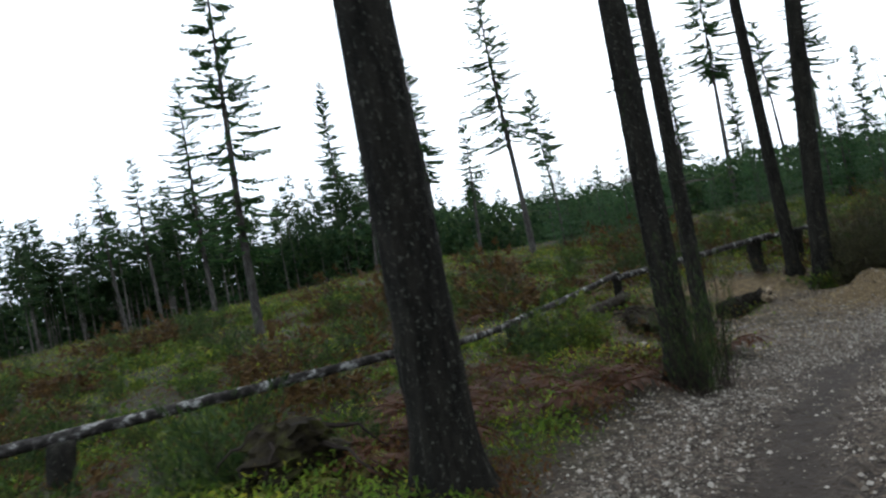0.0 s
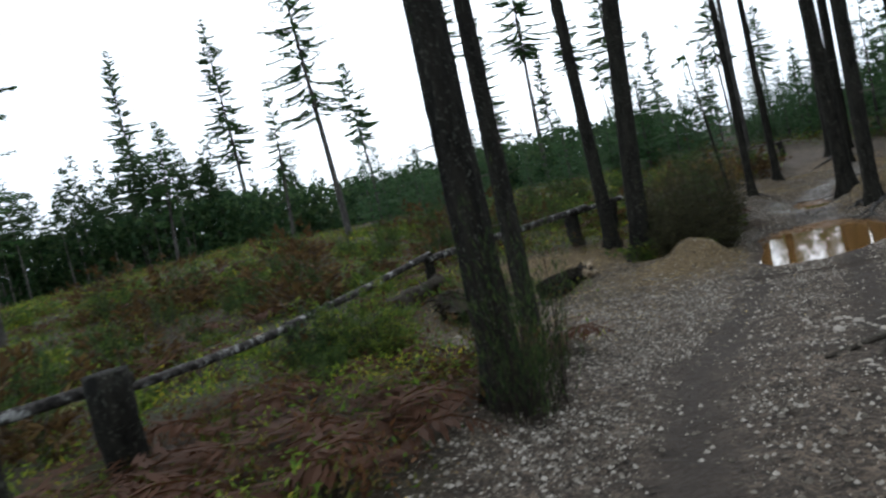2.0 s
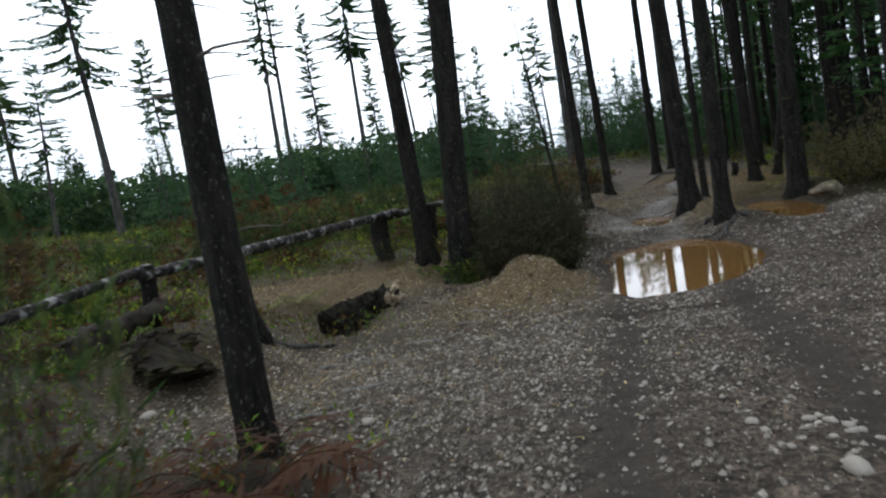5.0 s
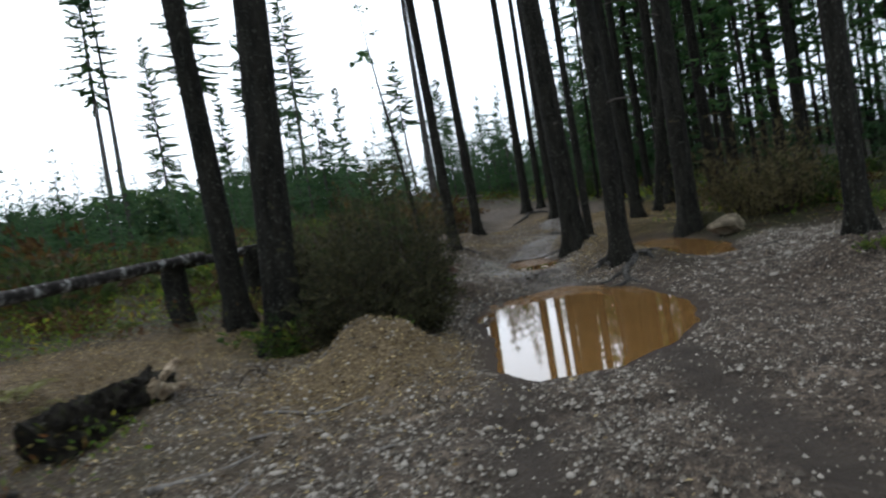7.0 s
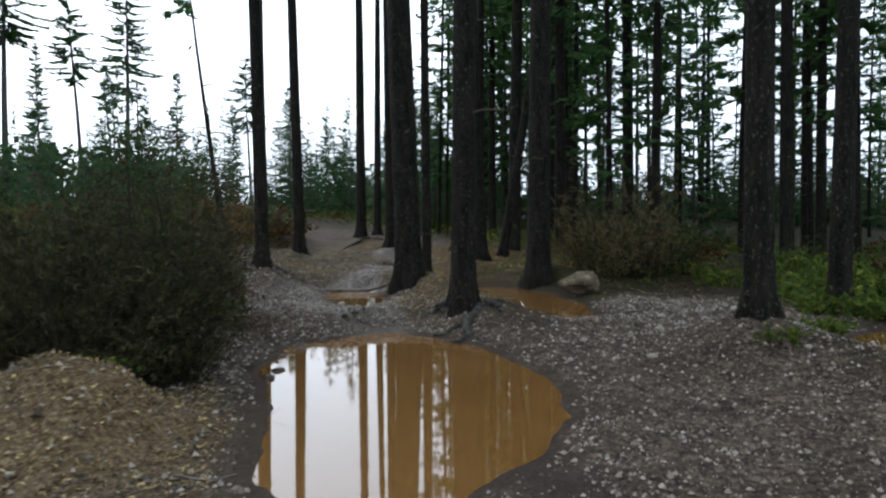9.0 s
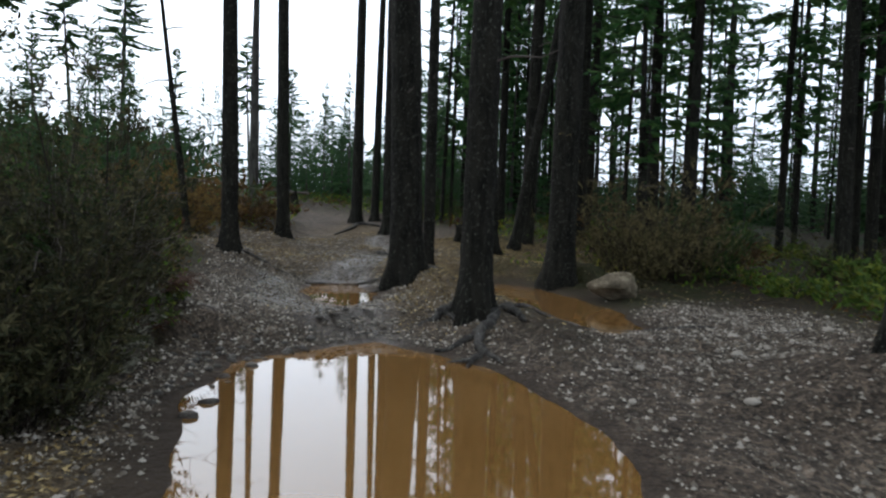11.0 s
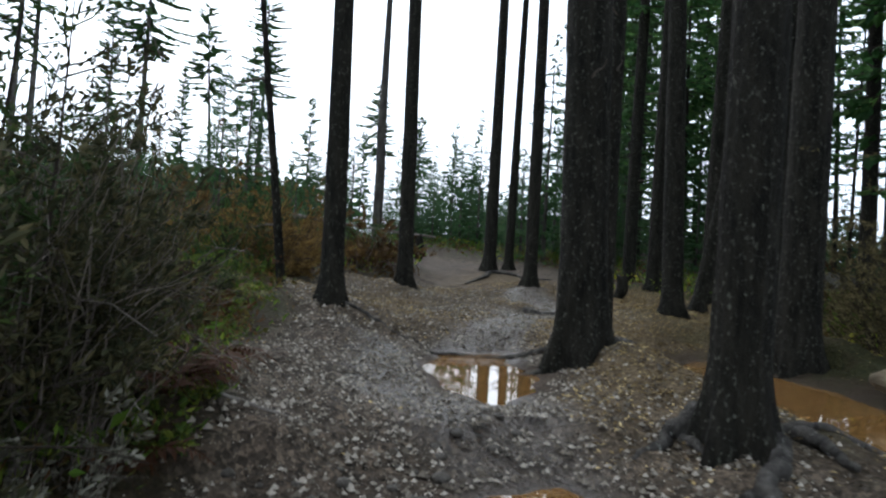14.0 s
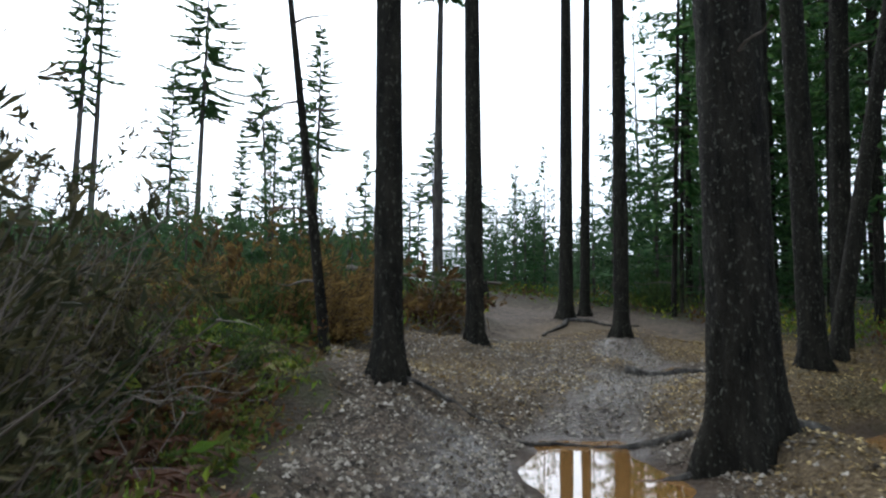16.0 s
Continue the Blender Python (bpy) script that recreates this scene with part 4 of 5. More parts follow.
while count < 690:
    if count < 480:
        az, dd = radians(rng.uniform(-50, 38)), 5 + 38 * rng.rand() ** 1.2
        x, y = -0.5 + dd * math.sin(az), 1 + dd * math.cos(az)
    elif count < 610:
        az, dd = radians(rng.uniform(-5, 60)), 4 + 26 * rng.rand()
        x, y = 9 + dd * math.sin(az), 15 + dd * math.cos(az)
    else:
        x, y = rng.uniform(17, 34), rng.uniform(3, 21)
    hh, ba, we, ch = land(np.array([x]), np.array([y]), False)
    if ba[0] > 0.25 or we[0] > 0.1 or ch[0] > 0.35:
        continue
    if abs(x - 9.5) < 3.5 and abs(y - 16.5) < 2.0 or abs(x - 19.4) < 3.2 and abs(y - 16.8) < 3.1:
        continue
    by_rail = min(float(seg_dist(x, y, *FENCE[i], *FENCE[i + 1])[0]) for i in range(len(FENCE) - 1)) < 1.5
    if -0.8 < x < 2.4 and 5.8 < y < 10.6 or 2.9 < x < 6.6 and 10.4 < y < 15.9:
        continue
    red = math.exp(-((x - 1.2) ** 2 + (y - 9.8) ** 2) / 7)
    w = np.array([0.26, 0.32, 0.07 + 3.0 * red, 0.10, 0.14, 0.12])
    if count >= 610:
        w = np.array([0.15, 0.45, 0.05, 0.2, 0.1, 0.05])
    j = rng.choice(6, p=w / w.sum())
    big = 0.72 if j in (2, 3, 4) and x > 12 else 1.0
    spots[j].append((x, y, big * rng.uniform(0.6, 1.2) * (0.5 if by_rail else 1.0 + min(0.5, max(0, (math.hypot(x, y) - 12) / 30))), rng.uniform(0, 6.28)))
    count += 1
for x, y in [(0.9, 7.3), (1.4, 8.3), (0.3, 10.4), (0.1, 7.2), (0.4, 9.2), (1.2, 9.0), (2.0, 9.8), (0.9, 10.3), (-0.2, 9.9), (1.7, 11.0), (2.7, 10.4), (-0.9, 8.6), (0.2, 8.2), (1.0, 8.1), (1.9, 8.8), (-0.3, 7.6)]:
    spots[2].append((x, y, rng.uniform(0.6, 1.15), rng.uniform(0, 6.28)))
for j, x, y, k in [(5, 0.7, 9.6, 0.6), (3, 0.0, 9.2, 0.6), (3, 1.6, 10.3, 0.7), (1, 1.4, 9.4, 0.5), (0, 0.9, 10.6, 0.7), (3, 0.6, 7.8, 0.5), (5, 1.5, 8.0, 0.5), (1, -0.3, 10.2, 0.6), (4, 2.2, 9.5, 0.6), (1, 0.2, 6.6, 0.4)]:
    spots[j].append((x, y, k, x * 5))
for src, sl in zip(kinds, spots):
    place(src, sl)


# ---- log fence ----
def log(name, a, b_, r0, r1, mat, seed, sides=14, rings=26, knobs=0.12, sag=0.0, label="", cat="log", rough_end=False):
    rng = np.random.RandomState(seed)
    a, b_ = np.array(a, float), np.array(b_, float)
    t = np.linspace(0, 1, rings)
    d = unit(b_ - a)
    u = unit(np.cross(d, [0, 0, 1])) if abs(d[2]) < 0.9 else unit(np.cross(d, [1, 0, 0]))
    w = np.cross(u, d)
    an = np.arange(sides) * 6.283 / sides
    verts = []
    ph = rng.uniform(0, 6.28, 3)
    for k in range(rings):
        c = a + (b_ - a) * t[k] + u * r0 * 0.5 * math.sin(4 * t[k] + ph[0]) - np.array([0, 0, sag * math.sin(math.pi * t[k])])
        rr = (r0 + (r1 - r0) * t[k]) * (1 + knobs * rng.uniform(-1, 1, sides) * 0.6 + knobs * 0.5 * np.sin(2 * an + ph[1] + 5 * t[k]))
        for j in range(sides):
            e = d * (rng.uniform(-1, 1) * r0 * (0.3 if rough_end else 0.08) if k in (0, rings - 1) else 0)
            verts.append(c + u * rr[j] * math.cos(an[j]) + w * rr[j] * math.sin(an[j]) + e)
    faces = [(i * sides + j, i * sides + (j + 1) % sides, (i + 1) * sides + (j + 1) % sides, (i + 1) * sides + j) for i in range(rings - 1) for j in range(sides)]
    faces += [tuple(range(sides))[::-1], tuple((rings - 1) * sides + j for j in range(sides))]
    bb = Build()
    bb.add(verts, faces)
    return bb


fence = tagged(new("log_fence"), "low fence of weathered grey log rails on stubby log posts", "fence")
POSTS = [(-5.3, 8.35, 0.16, 0.14), (-1.08, 9.4, 0.19, 0.43), (0.75, 12.85, 0.15, 0.06), (4.0, 17.25, 0.11, 0.28), (9.7, 21.6, 0.2, 0.2), (11.6, 22.6, 0.18, 0.25)]
for k, (x, y, r, top) in enumerate(POSTS):
    z = ground_z(x, y)
    part("post", log("post", (x, y, z - 0.15), (x + 0.03, y, top), r * 1.08, r, RAIL, 40 + k, 14, 8, 0.1), BARK, fence, smooth=True)
for k, (a, b_, r0, r1) in enumerate([((-8.0, 7.5, 0.18), (-0.95, 9.95, 0.24), 0.085, 0.06), ((-1.05, 9.8, 0.16), (0.75, 12.85, 0.0), 0.05, 0.06), ((0.70, 12.8, 0.03), (4.1, 17.3, 0.24), 0.05, 0.075),
                                     ((3.9, 17.0, 0.16), (10.3, 21.9, 0.22), 0.075, 0.10), ((9.6, 21.6, 0.15), (12.2, 22.9, 0.2), 0.09, 0.08)]):
    part("rail", log("rail", a, b_, r0, r1, RAIL, 60 + k, 10, 40, 0.14, 0.02), RAIL, fence, smooth=True)
part("saw_cut", log("saw_cut", (0.20, 12.05, 0.045), (0.34, 12.26, 0.03), 0.045, 0.04, CUTWOOD, 69, 8, 6, 0.1), CUTWOOD, fence, "fresh orange saw cut")


# ---- fallen logs, stumps, roots ----
def thing(name, bb, mat, label, cat, group="", smooth=True):
    return tagged(part(name, bb, mat, None, "", smooth), label, cat, group)


def gz(x, y, up=0.0):
    return (x, y, ground_z(x, y) + up)


SPLIT = rough_mat("split_wood", [(0.32, (0.04, 0.027, 0.016)), (0.46, (0.16, 0.115, 0.07)), (0.62, (0.34, 0.27, 0.185))], 9, 0.9, 0.8, 0.03)
fallen = tagged(new("rotten_log"), "short blackened rotten log with a split pale end on gravel", "log")
body = log("log_body", gz(6.5, 17.27, 0.15), gz(8.1, 18.02, 0.16), 0.27, 0.20, CHAR, 71, 26, 34, 0.42, 0, rough_end=True)
bv = body.v[0]
bv += 0.035 * np.stack([wavy(bv[:, 1] * 2, bv[:, 2] * 3, 5.0, 31), wavy(bv[:, 0] * 2, bv[:, 2] * 3, 5.0, 32), 1.3 * wavy(bv[:, 0] * 2, bv[:, 1] * 2, 4.0, 33)], 1)
part("log_body", body, CHAR, fallen)
for q, (x0, y0, x1, y1, up, r0) in enumerate([(7.75, 17.85, 8.36, 18.15, 0.36, 0.10), (7.9, 18.05, 8.3, 18.3, 0.22, 0.09), (7.95, 17.8, 8.28, 17.98, 0.12, 0.08), (7.6, 17.9, 7.95, 18.1, 0.42, 0.06)]):
    part("splinter", log("splinter", gz(x0, y0, 0.16), gz(x1, y1, up), r0, r0 * 0.45, SPLIT, 72 + 10 * q, 8, 9, 0.45, 0, rough_end=True), SPLIT if q != 3 else CHAR, fallen, "pale splintered wood" if q != 3 else "")
thing("rotten_log", log("rotten_log", gz(3.0, 15.9, 0.02), gz(4.05, 17.15, 0.36), 0.21, 0.12, LOGWOOD, 73, 22, 26, 0.45, 0, rough_end=True), LOGWOOD, "dark rotten log leaning on a soil bank", "log")
def root_wad(x, y, r, seed, label):
    """A rotten heap of soil and wood with broken roots standing out of it."""
    wad = tagged(new("root_wad"), label, "root wad")
    rng = np.random.RandomState(seed)
    bb = log("heap", (0, 0, -0.25), (0.05, 0.03, r * 0.72), r * 1.1, r * 0.5, MOSSY, seed, 34, 18, 0.3)
    v = bb.v[0]
    v[:, :2] *= np.sqrt(np.clip(1.35 - v[:, 2:3] / (r * 1.1), 0.35, 1.2))
    v[:, :2] *= (1 + 0.22 * np.sin(5 * v[:, 2:3] / r + 3 * np.arctan2(v[:, 1:2], v[:, 0:1])))
    part("root_ball", bb, MOSSY, wad)
    for k in range(9):
        a = rng.uniform(0, 6.28)
        s_ = np.linspace(0, 1, 6)
        L = r * rng.uniform(0.5, 1.1)
        p = np.stack([(r * 0.6 + L * s_) * math.cos(a + 0.5 * s_[-1]), (r * 0.6 + L * s_) * math.sin(a), r * rng.uniform(0.1, 0.6) + L * (0.3 * s_ - 0.7 * s_ ** 2)], 1) + rng.uniform(-1, 1, (6, 3)) * 0.03
        rb = Build()
        rb.tube(p, 0.03 * (1 - 0.8 * s_), 5)
        part("broken_root", rb, DARK_TWIG, wad)
    wad.matrix_world = Matrix.Translation((x, y, ground_z(x, y) + 0.1))


root_wad(-2.05, 5.95, 0.52, 74, "mossy rotting root wad grown over with ferns")
root_wad(3.75, 15.1, 0.40, 75, "dark rotten root wad beside a fir")
thing("stump", log("stump", gz(24.3, 23.0, -0.1), gz(24.3, 23.0, 0.45), 0.13, 0.11, BARK, 76, 12, 8, 0.12), BARK, "small cut stump beside the track", "stump")
thing("fallen_pole", log("fallen_pole", gz(22.8, 33.0, 0.95), gz(29.5, 34.0, 0.85), 0.06, 0.04, BLEACHED, 77, 8, 20, 0.1, 0.05), BLEACHED, "thin fallen pole lying across low stumps", "log")
for k, (x, y) in enumerate([(23.4, 33.1), (28.6, 33.9)]):
    thing("stump", log("stump", gz(x, y, -0.1), gz(x, y, 0.92), 0.16, 0.15, BARK, 176 + k, 12, 8, 0.12), BARK, "short log post under the fallen pole", "stump")


def root_build(pts2, r, seed):
    rng = np.random.RandomState(seed)
    pts = []
    for k, (x, y) in enumerate(pts2):
        pts.append((x, y))
    pts = np.array(pts)
    t = np.linspace(0, 1, len(pts))
    tt = np.linspace(0, 1, 5 * len(pts))
    xy = np.stack([np.interp(tt, t, pts[:, 0]), np.interp(tt, t, pts[:, 1])], 1) + rng.uniform(-1, 1, (len(tt), 2)) * r * 0.35
    z = np.array([ground_z(a, c) for a, c in xy]) + r * 0.35 + 0.25 * r * np.sin(tt * 9 + seed)
    bb = Build()
    bb.tube(np.column_stack([xy, z]), r * (1 - 0.7 * tt) * rng.uniform(0.85, 1.15, len(tt)), 7)
    return bb


ROOTS = [
    ([(16.15, 16.9), (15.85, 16.76), (15.6, 16.75), (15.36, 16.58), (15.2, 16.45), (15.0, 16.39), (14.85, 16.44)], 0.072), ([(15.6, 16.76), (15.42, 16.79), (15.2, 16.84), (15.05, 16.92)], 0.048),
    ([(15.1, 16.42), (14.95, 16.4), (14.74, 16.31)], 0.04), ([(15.05, 16.4), (14.9, 16.46), (14.8, 16.58)], 0.038), ([(15.3, 16.54), (15.2, 16.38), (15.08, 16.23), (15.02, 16.12)], 0.042),
    ([(16.3, 17.5), (16.1, 17.46), (15.8, 17.44), (15.55, 17.52)], 0.075), ([(15.95, 17.4), (15.85, 17.25), (15.8, 17.1)], 0.04), ([(16.35, 16.85), (16.2, 16.6), (16.0, 16.4)], 0.06),
    ([(16.2, 17.0), (16.7, 16.75), (17.1, 16.2), (17.5, 15.5), (17.7, 14.9)], 0.035),
    ([(17.4, 19.3), (17.1, 19.5), (16.85, 19.65), (16.6, 19.7)], 0.04), ([(17.9, 19.9), (17.6, 20.4), (17.3, 20.75), (16.9, 20.95)], 0.04), ([(17.6, 19.1), (18.2, 18.6), (18.9, 18.3)], 0.06),
    ([(20.4, 25.0), (20.9, 24.7), (21.4, 24.3)], 0.06), ([(26.1, 28.2), (25.3, 27.6), (24.5, 27.4), (23.9, 27.0)], 0.07), ([(26.2, 28.2), (26.6, 27.4), (27.2, 26.9)], 0.06), ([(16.5, 21.8), (16.9, 21.4), (17.2, 21.2)], 0.03),
    ([(4.9, 16.5), (5.5, 16.2), (6.2, 16.15)], 0.09), ([(20.4, 22.3), (20.9, 21.9), (21.6, 21.8)], 0.09),
]
for k, (pts2, r) in enumerate(ROOTS):
    thing("tree_root", root_build(pts2, r, 400 + k), BARK_FAR, "knotted surface root crossing the muddy track", "root", "surface roots")

pole = tagged(new("fallen_branch"), "weathered grey forked branch lying among pale stones", "branch")
for q, (a, b_, r0, r1, u0, u1) in enumerate([((6.75, 7.85), (4.72, 7.38), 0.055, 0.015, 0.06, 0.02), ((5.75, 7.6), (5.0, 7.1), 0.03, 0.012, 0.04, 0.01)]):
    part("limb", log("limb", gz(*a, u0), gz(*b_, u1), r0, r1, LOGWOOD, 90 + q, 9, 26, 0.3, -0.02), LOGWOOD, pole, smooth=True)
thing("broken_root", log("broken_root", gz(6.5, 8.3, 0.0), gz(7.5, 8.95, 0.03), 0.05, 0.025, CHAR, 93, 9, 20, 0.4, -0.05), CHAR, "dark broken root sticking out of the gravel", "root")

rng = np.random.RandomState(41)
STICKS = [((8.3, 16.0), (9.0, 15.2), 0.022), ((7.9, 15.6), (8.5, 15.5), 0.018), ((6.0, 15.3), (6.7, 15.6), 0.03), ((6.4, 14.6), (6.1, 15.4), 0.02), ((18.0, 17.68), (17.38, 16.72), 0.03), ((17.38, 16.66), (16.95, 15.95), 0.024), ((5.4, 14.7), (6.3, 14.9), 0.035), ((9.9, 15.1), (10.3, 14.9), 0.012), ((6.9, 15.2), (7.9, 15.3), 0.03), ((7.2, 14.5), (7.6, 15.0), 0.02), ((5.2, 13.4), (6.0, 13.0), 0.03), ((4.5, 13.0), (5.2, 12.7), 0.025), 
          ((8.2, 14.2), (8.9, 13.9), 0.015), ((13.2, 19.2), (14.0, 18.7), 0.02), ((9.0, 16.9), (10.0, 16.4), 0.02), ((4.8, 11.9), (5.5, 12.2), 0.02), ((6.1, 13.9), (6.6, 14.3), 0.02), ((17.6, 14.2), (18.4, 13.9), 0.02)]
for k, (a, b_, r) in enumerate(STICKS):
    mid = ((a[0] + b_[0]) / 2 + rng.uniform(-0.15, 0.15), (a[1] + b_[1]) / 2 + rng.uniform(-0.15, 0.15))
    thing("stick", root_build([a, mid, b_], r, 440 + k), BLEACHED, "bleached broken branch lying on the gravel", "stick", "fallen sticks")

# tangle of dead branches by the track
rng = np.random.RandomState(42)
for px, py, n, ht, rad in [(8.6, 17.3, 22, 0.25, 0.55), (12.75, 21.0, 34, 1.8, 0.9), (12.3, 19.4, 36, 2.2, 0.8), (11.2, 18.0, 26, 1.9, 0.7), (12.5, 19.0, 22, 1.6, 0.6), (13.75, 21.5, 50, 1.6, 0.7), (13.2, 20.4, 12, 1.2, 0.4)]:
    pile = tagged(new("brush_pile"), "tangle of dead grey branches and twigs", "brush pile")
    for _ in range(n):
        a = rng.uniform(0, 6.28)
        p0 = np.array([px + rng.uniform(-rad, rad), py + rng.uniform(-rad, rad), ground_z(px, py) + rng.uniform(-0.05, 0.45 * ht)])
        d = unit(np.array([math.cos(a), math.sin(a), rng.uniform(0.0, 1.1)]))
        L = rng.uniform(0.35, 1.05)
        s = np.linspace(0, 1, 6)
        pts = p0 + d * (L * s)[:, None] + np.array([0, 0, -1.0]) * (0.5 * L * s ** 2)[:, None] + rng.uniform(-1, 1, (6, 3)) * 0.06
        bb = Build()
        bb.tube(pts, rng.uniform(0.003, 0.009) * (1 - 0.7 * s), 4, False)
        for q in (2, 3, 4):
            dd = unit(d + rng.uniform(-0.9, 0.9, 3))
            s2 = np.linspace(0, 1, 4)
            bb.tube(pts[q] + dd * (0.4 * L * s2)[:, None] + rng.uniform(-1, 1, (4, 3)) * 0.015, 0.0035 * (1 - 0.7 * s2), 3, False)
        part("branch", bb, TWIG if rng.rand() < 0.6 else DARK_TWIG, pile)


# ---- stones ----
def stone_build(r, seed, squash=0.65, sub=2):
    rng = np.random.RandomState(seed)
    bm = bmesh.new()
    bmesh.ops.create_icosphere(bm, subdivisions=sub, radius=r)
    dirs = [unit(rng.uniform(-1, 1, 3)) for _ in range(7)]
    cut = [rng.uniform(0.62, 0.95) * r for _ in dirs]
    sx, sy = rng.uniform(0.8, 1.25), rng.uniform(0.75, 1.1)
    vs = []
    for v in bm.verts:
        p = np.array(v.co)
        for d, c in zip(dirs, cut):
            e = p @ d - c
            if e > 0:
                p = p - d * e * 0.85
        p = p * (1 + 0.06 * math.sin(7 * p[0] / r + 3 * p[1] / r + seed))
        vs.append(p * np.array([sx, sy, squash]))
    fs = [tuple(v.index for v in f.verts) for f in bm.faces]
    bm.free()
    bb = Build()
    bb.add(vs, fs)
    return bb


rock = stone_build(0.36, 3, 0.74, 3)
rv = rock.v[0]
across = rv @ np.array([0.25, -0.97, 0.0]) / 0.36
rv[:, 2] *= np.clip(0.86 + 0.30 * across, 0.55, 1.2)
rv[:, :2] += np.array([[0.25, -0.97]]) * (0.12 * across * 0.36)[:, None]
bould = thing("boulder", rock, BOULDER, "large tan boulder at the puddle edge", "boulder", "", False)
bould.matrix_world = Matrix.Translation((19.62, 16.88, ground_z(19.62, 16.88) + 0.19)) @ Matrix.Scale(0.95, 4)
rng = np.random.RandomState(43)
STONES = [(13.45, 17.75, 0.13), (13.05, 17.6, 0.10), (12.5, 17.05, 0.14), (12.2, 16.85, 0.12), (14.05, 17.95, 0.12), (14.5, 18.1, 0.11), (14.3, 16.6, 0.1), (3.4, 13.9, 0.16), (5.0, 12.3, 0.11), (6.4, 13.1, 0.1), (5.5, 6.7, 0.14), (5.7, 6.5, 0.11), (5.2, 6.4, 0.12), (5.95, 6.9, 0.13),
          (6.1, 8.6, 0.15), (6.4, 8.3, 0.11), (16.6, 14.4, 0.13), (14.9, 13.9, 0.10), (15.6, 15.0, 0.1), (17.3, 14.6, 0.12), (18.0, 13.8, 0.11), (14.1, 20.9, 0.11), (7.7, 14.7, 0.1), (7.1, 13.9, 0.09), (8.3, 14.9, 0.08), (9.9, 13.2, 0.08), (15.9, 19.4, 0.09)]
for _ in range(40):
    x, y = (6.75 + rng.randn() * 0.35, 9.0 + rng.randn() * 0.35) if rng.rand() < 0.65 else (4.95 + rng.randn() * 0.3, 6.75 + rng.randn() * 0.25)
    STONES.append((x, y, rng.uniform(0.04, 0.085)))
for _ in range(150):
    k = rng.randint(0, 7)
    cx, cy, sp = [(6.6, 13.0, 1.6), (17.5, 14.0, 2.2), (5.6, 7.2, 0.9), (16.2, 14.0, 2.0), (7.2, 14.6, 1.5), (8.0, 15.2, 1.3), (8.8, 14.0, 1.2)][k]
    x, y = cx + rng.randn() * sp * 0.7, cy + rng.randn() * sp * 0.6
    hh, ba, we, ch = land(np.array([x]), np.array([y]))
    if we[0] > 0.75:
        continue
    STONES.append((x, y, rng.uniform(0.03, 0.07)))
WET_STONE = rough_mat("wet_stone", [(0.3, (0.02, 0.017, 0.014)), (0.7, (0.085, 0.075, 0.062))], 5, 0.5, 0.4, 0.02)
RUBBLE = []
for _ in range(80):
    t = rng.rand()
    x, y = np.interp(t, [0, 0.35, 0.7, 1], [12.2, 13.3, 14.4, 15.3]), np.interp(t, [0, 0.35, 0.7, 1], [17.15, 18.1, 18.25, 18.3])
    RUBBLE.append((x + rng.randn() * 0.22, y + rng.randn() * 0.18 + 0.05, rng.uniform(0.03, 0.09)))
wet_shapes = [stone_build(1.0, 70 + k, 0.6, 2).mesh("stone", WET_STONE, True) for k in range(3)]
shapes = [stone_build(1.0, 50 + k, 0.6, 2).mesh("stone", STONE, True) for k in range(6)]
for k, (x, y, r) in enumerate(STONES + RUBBLE):
    ob = new("stone", wet_shapes[k % 3] if k < 7 or k >= len(STONES) else shapes[k % 6])
    r *= 0.58
    ob.matrix_world = Matrix.Translation((x, y, ground_z(x, y) + 0.12 * r)) @ Matrix.Rotation(rng.uniform(0, 6.28), 4, "Z") @ Matrix.Scale(r, 4)
    tagged(ob, "dark wet stone at the muddy edge of the puddle" if k < 7 or k >= len(STONES) else "loose grey-brown stone on the gravel track", "stone", "loose stones")

# loose gravel and litter
rng = np.random.RandomState(44)
N = 900000
px, py = rng.uniform(-1, 23, N), rng.uniform(2, 27, N)
hh, ba, we, ch = land(px, py)
d, _ = road_at(px, py)
stony = smooth01(wavy(px, py, 1.3, 15) + 0.5 * wavy(px, py, 4.0, 16) + 0.5 * smooth01(d, 0.8, 1.6) + 0.6 * np.exp(-((px - 17.6) ** 2 + (py - 14.6) ** 2) / 6) + 0.8 * np.exp(-((px - 7.2) ** 2 + (py - 13.8) ** 2) / 5) + 1.3 * np.exp(-((px - 14.7) ** 2 + (py - 19.8) ** 2) / 5) - 1.0 * np.exp(-((px - 14.6) ** 2 + (py - 14.6) ** 2) / 2.5), -0.4, 0.7)
lanes = 1 - 0.85 * np.exp(-((d - 0.80 + 0.1 * wavy(px, py, 2.0, 25)) / 0.34) ** 2) * (1 - smooth01(py, 16.5, 18.2))
keep = (rng.rand(N) < np.clip(ba - 0.2, 0, 1) * (0.3 + 0.7 * stony) * lanes * (1 - 0.8 * np.clip(ch, 0, 1))) & (we < 0.93)
px, py, hh = px[keep], py[keep], hh[keep]
oct_v = np.array([(1, 0, -0.25), (0.1, 1, -0.25), (-0.95, 0.1, -0.25), (0, -0.9, -0.25), (0.1, 0.1, 0.62)])
oct_f = [(0, 1, 4), (1, 2, 4), (2, 3, 4), (3, 0, 4)]
n = min(len(px), 130000)
sz = 0.006 + 0.025 * rng.rand(n) ** 4
ang = rng.uniform(0, 6.28, n)
ca, sa = np.cos(ang), np.sin(ang)
loc = oct_v[None] * rng.uniform(0.65, 1.3, (n, 5, 3)) * sz[:, None, None]
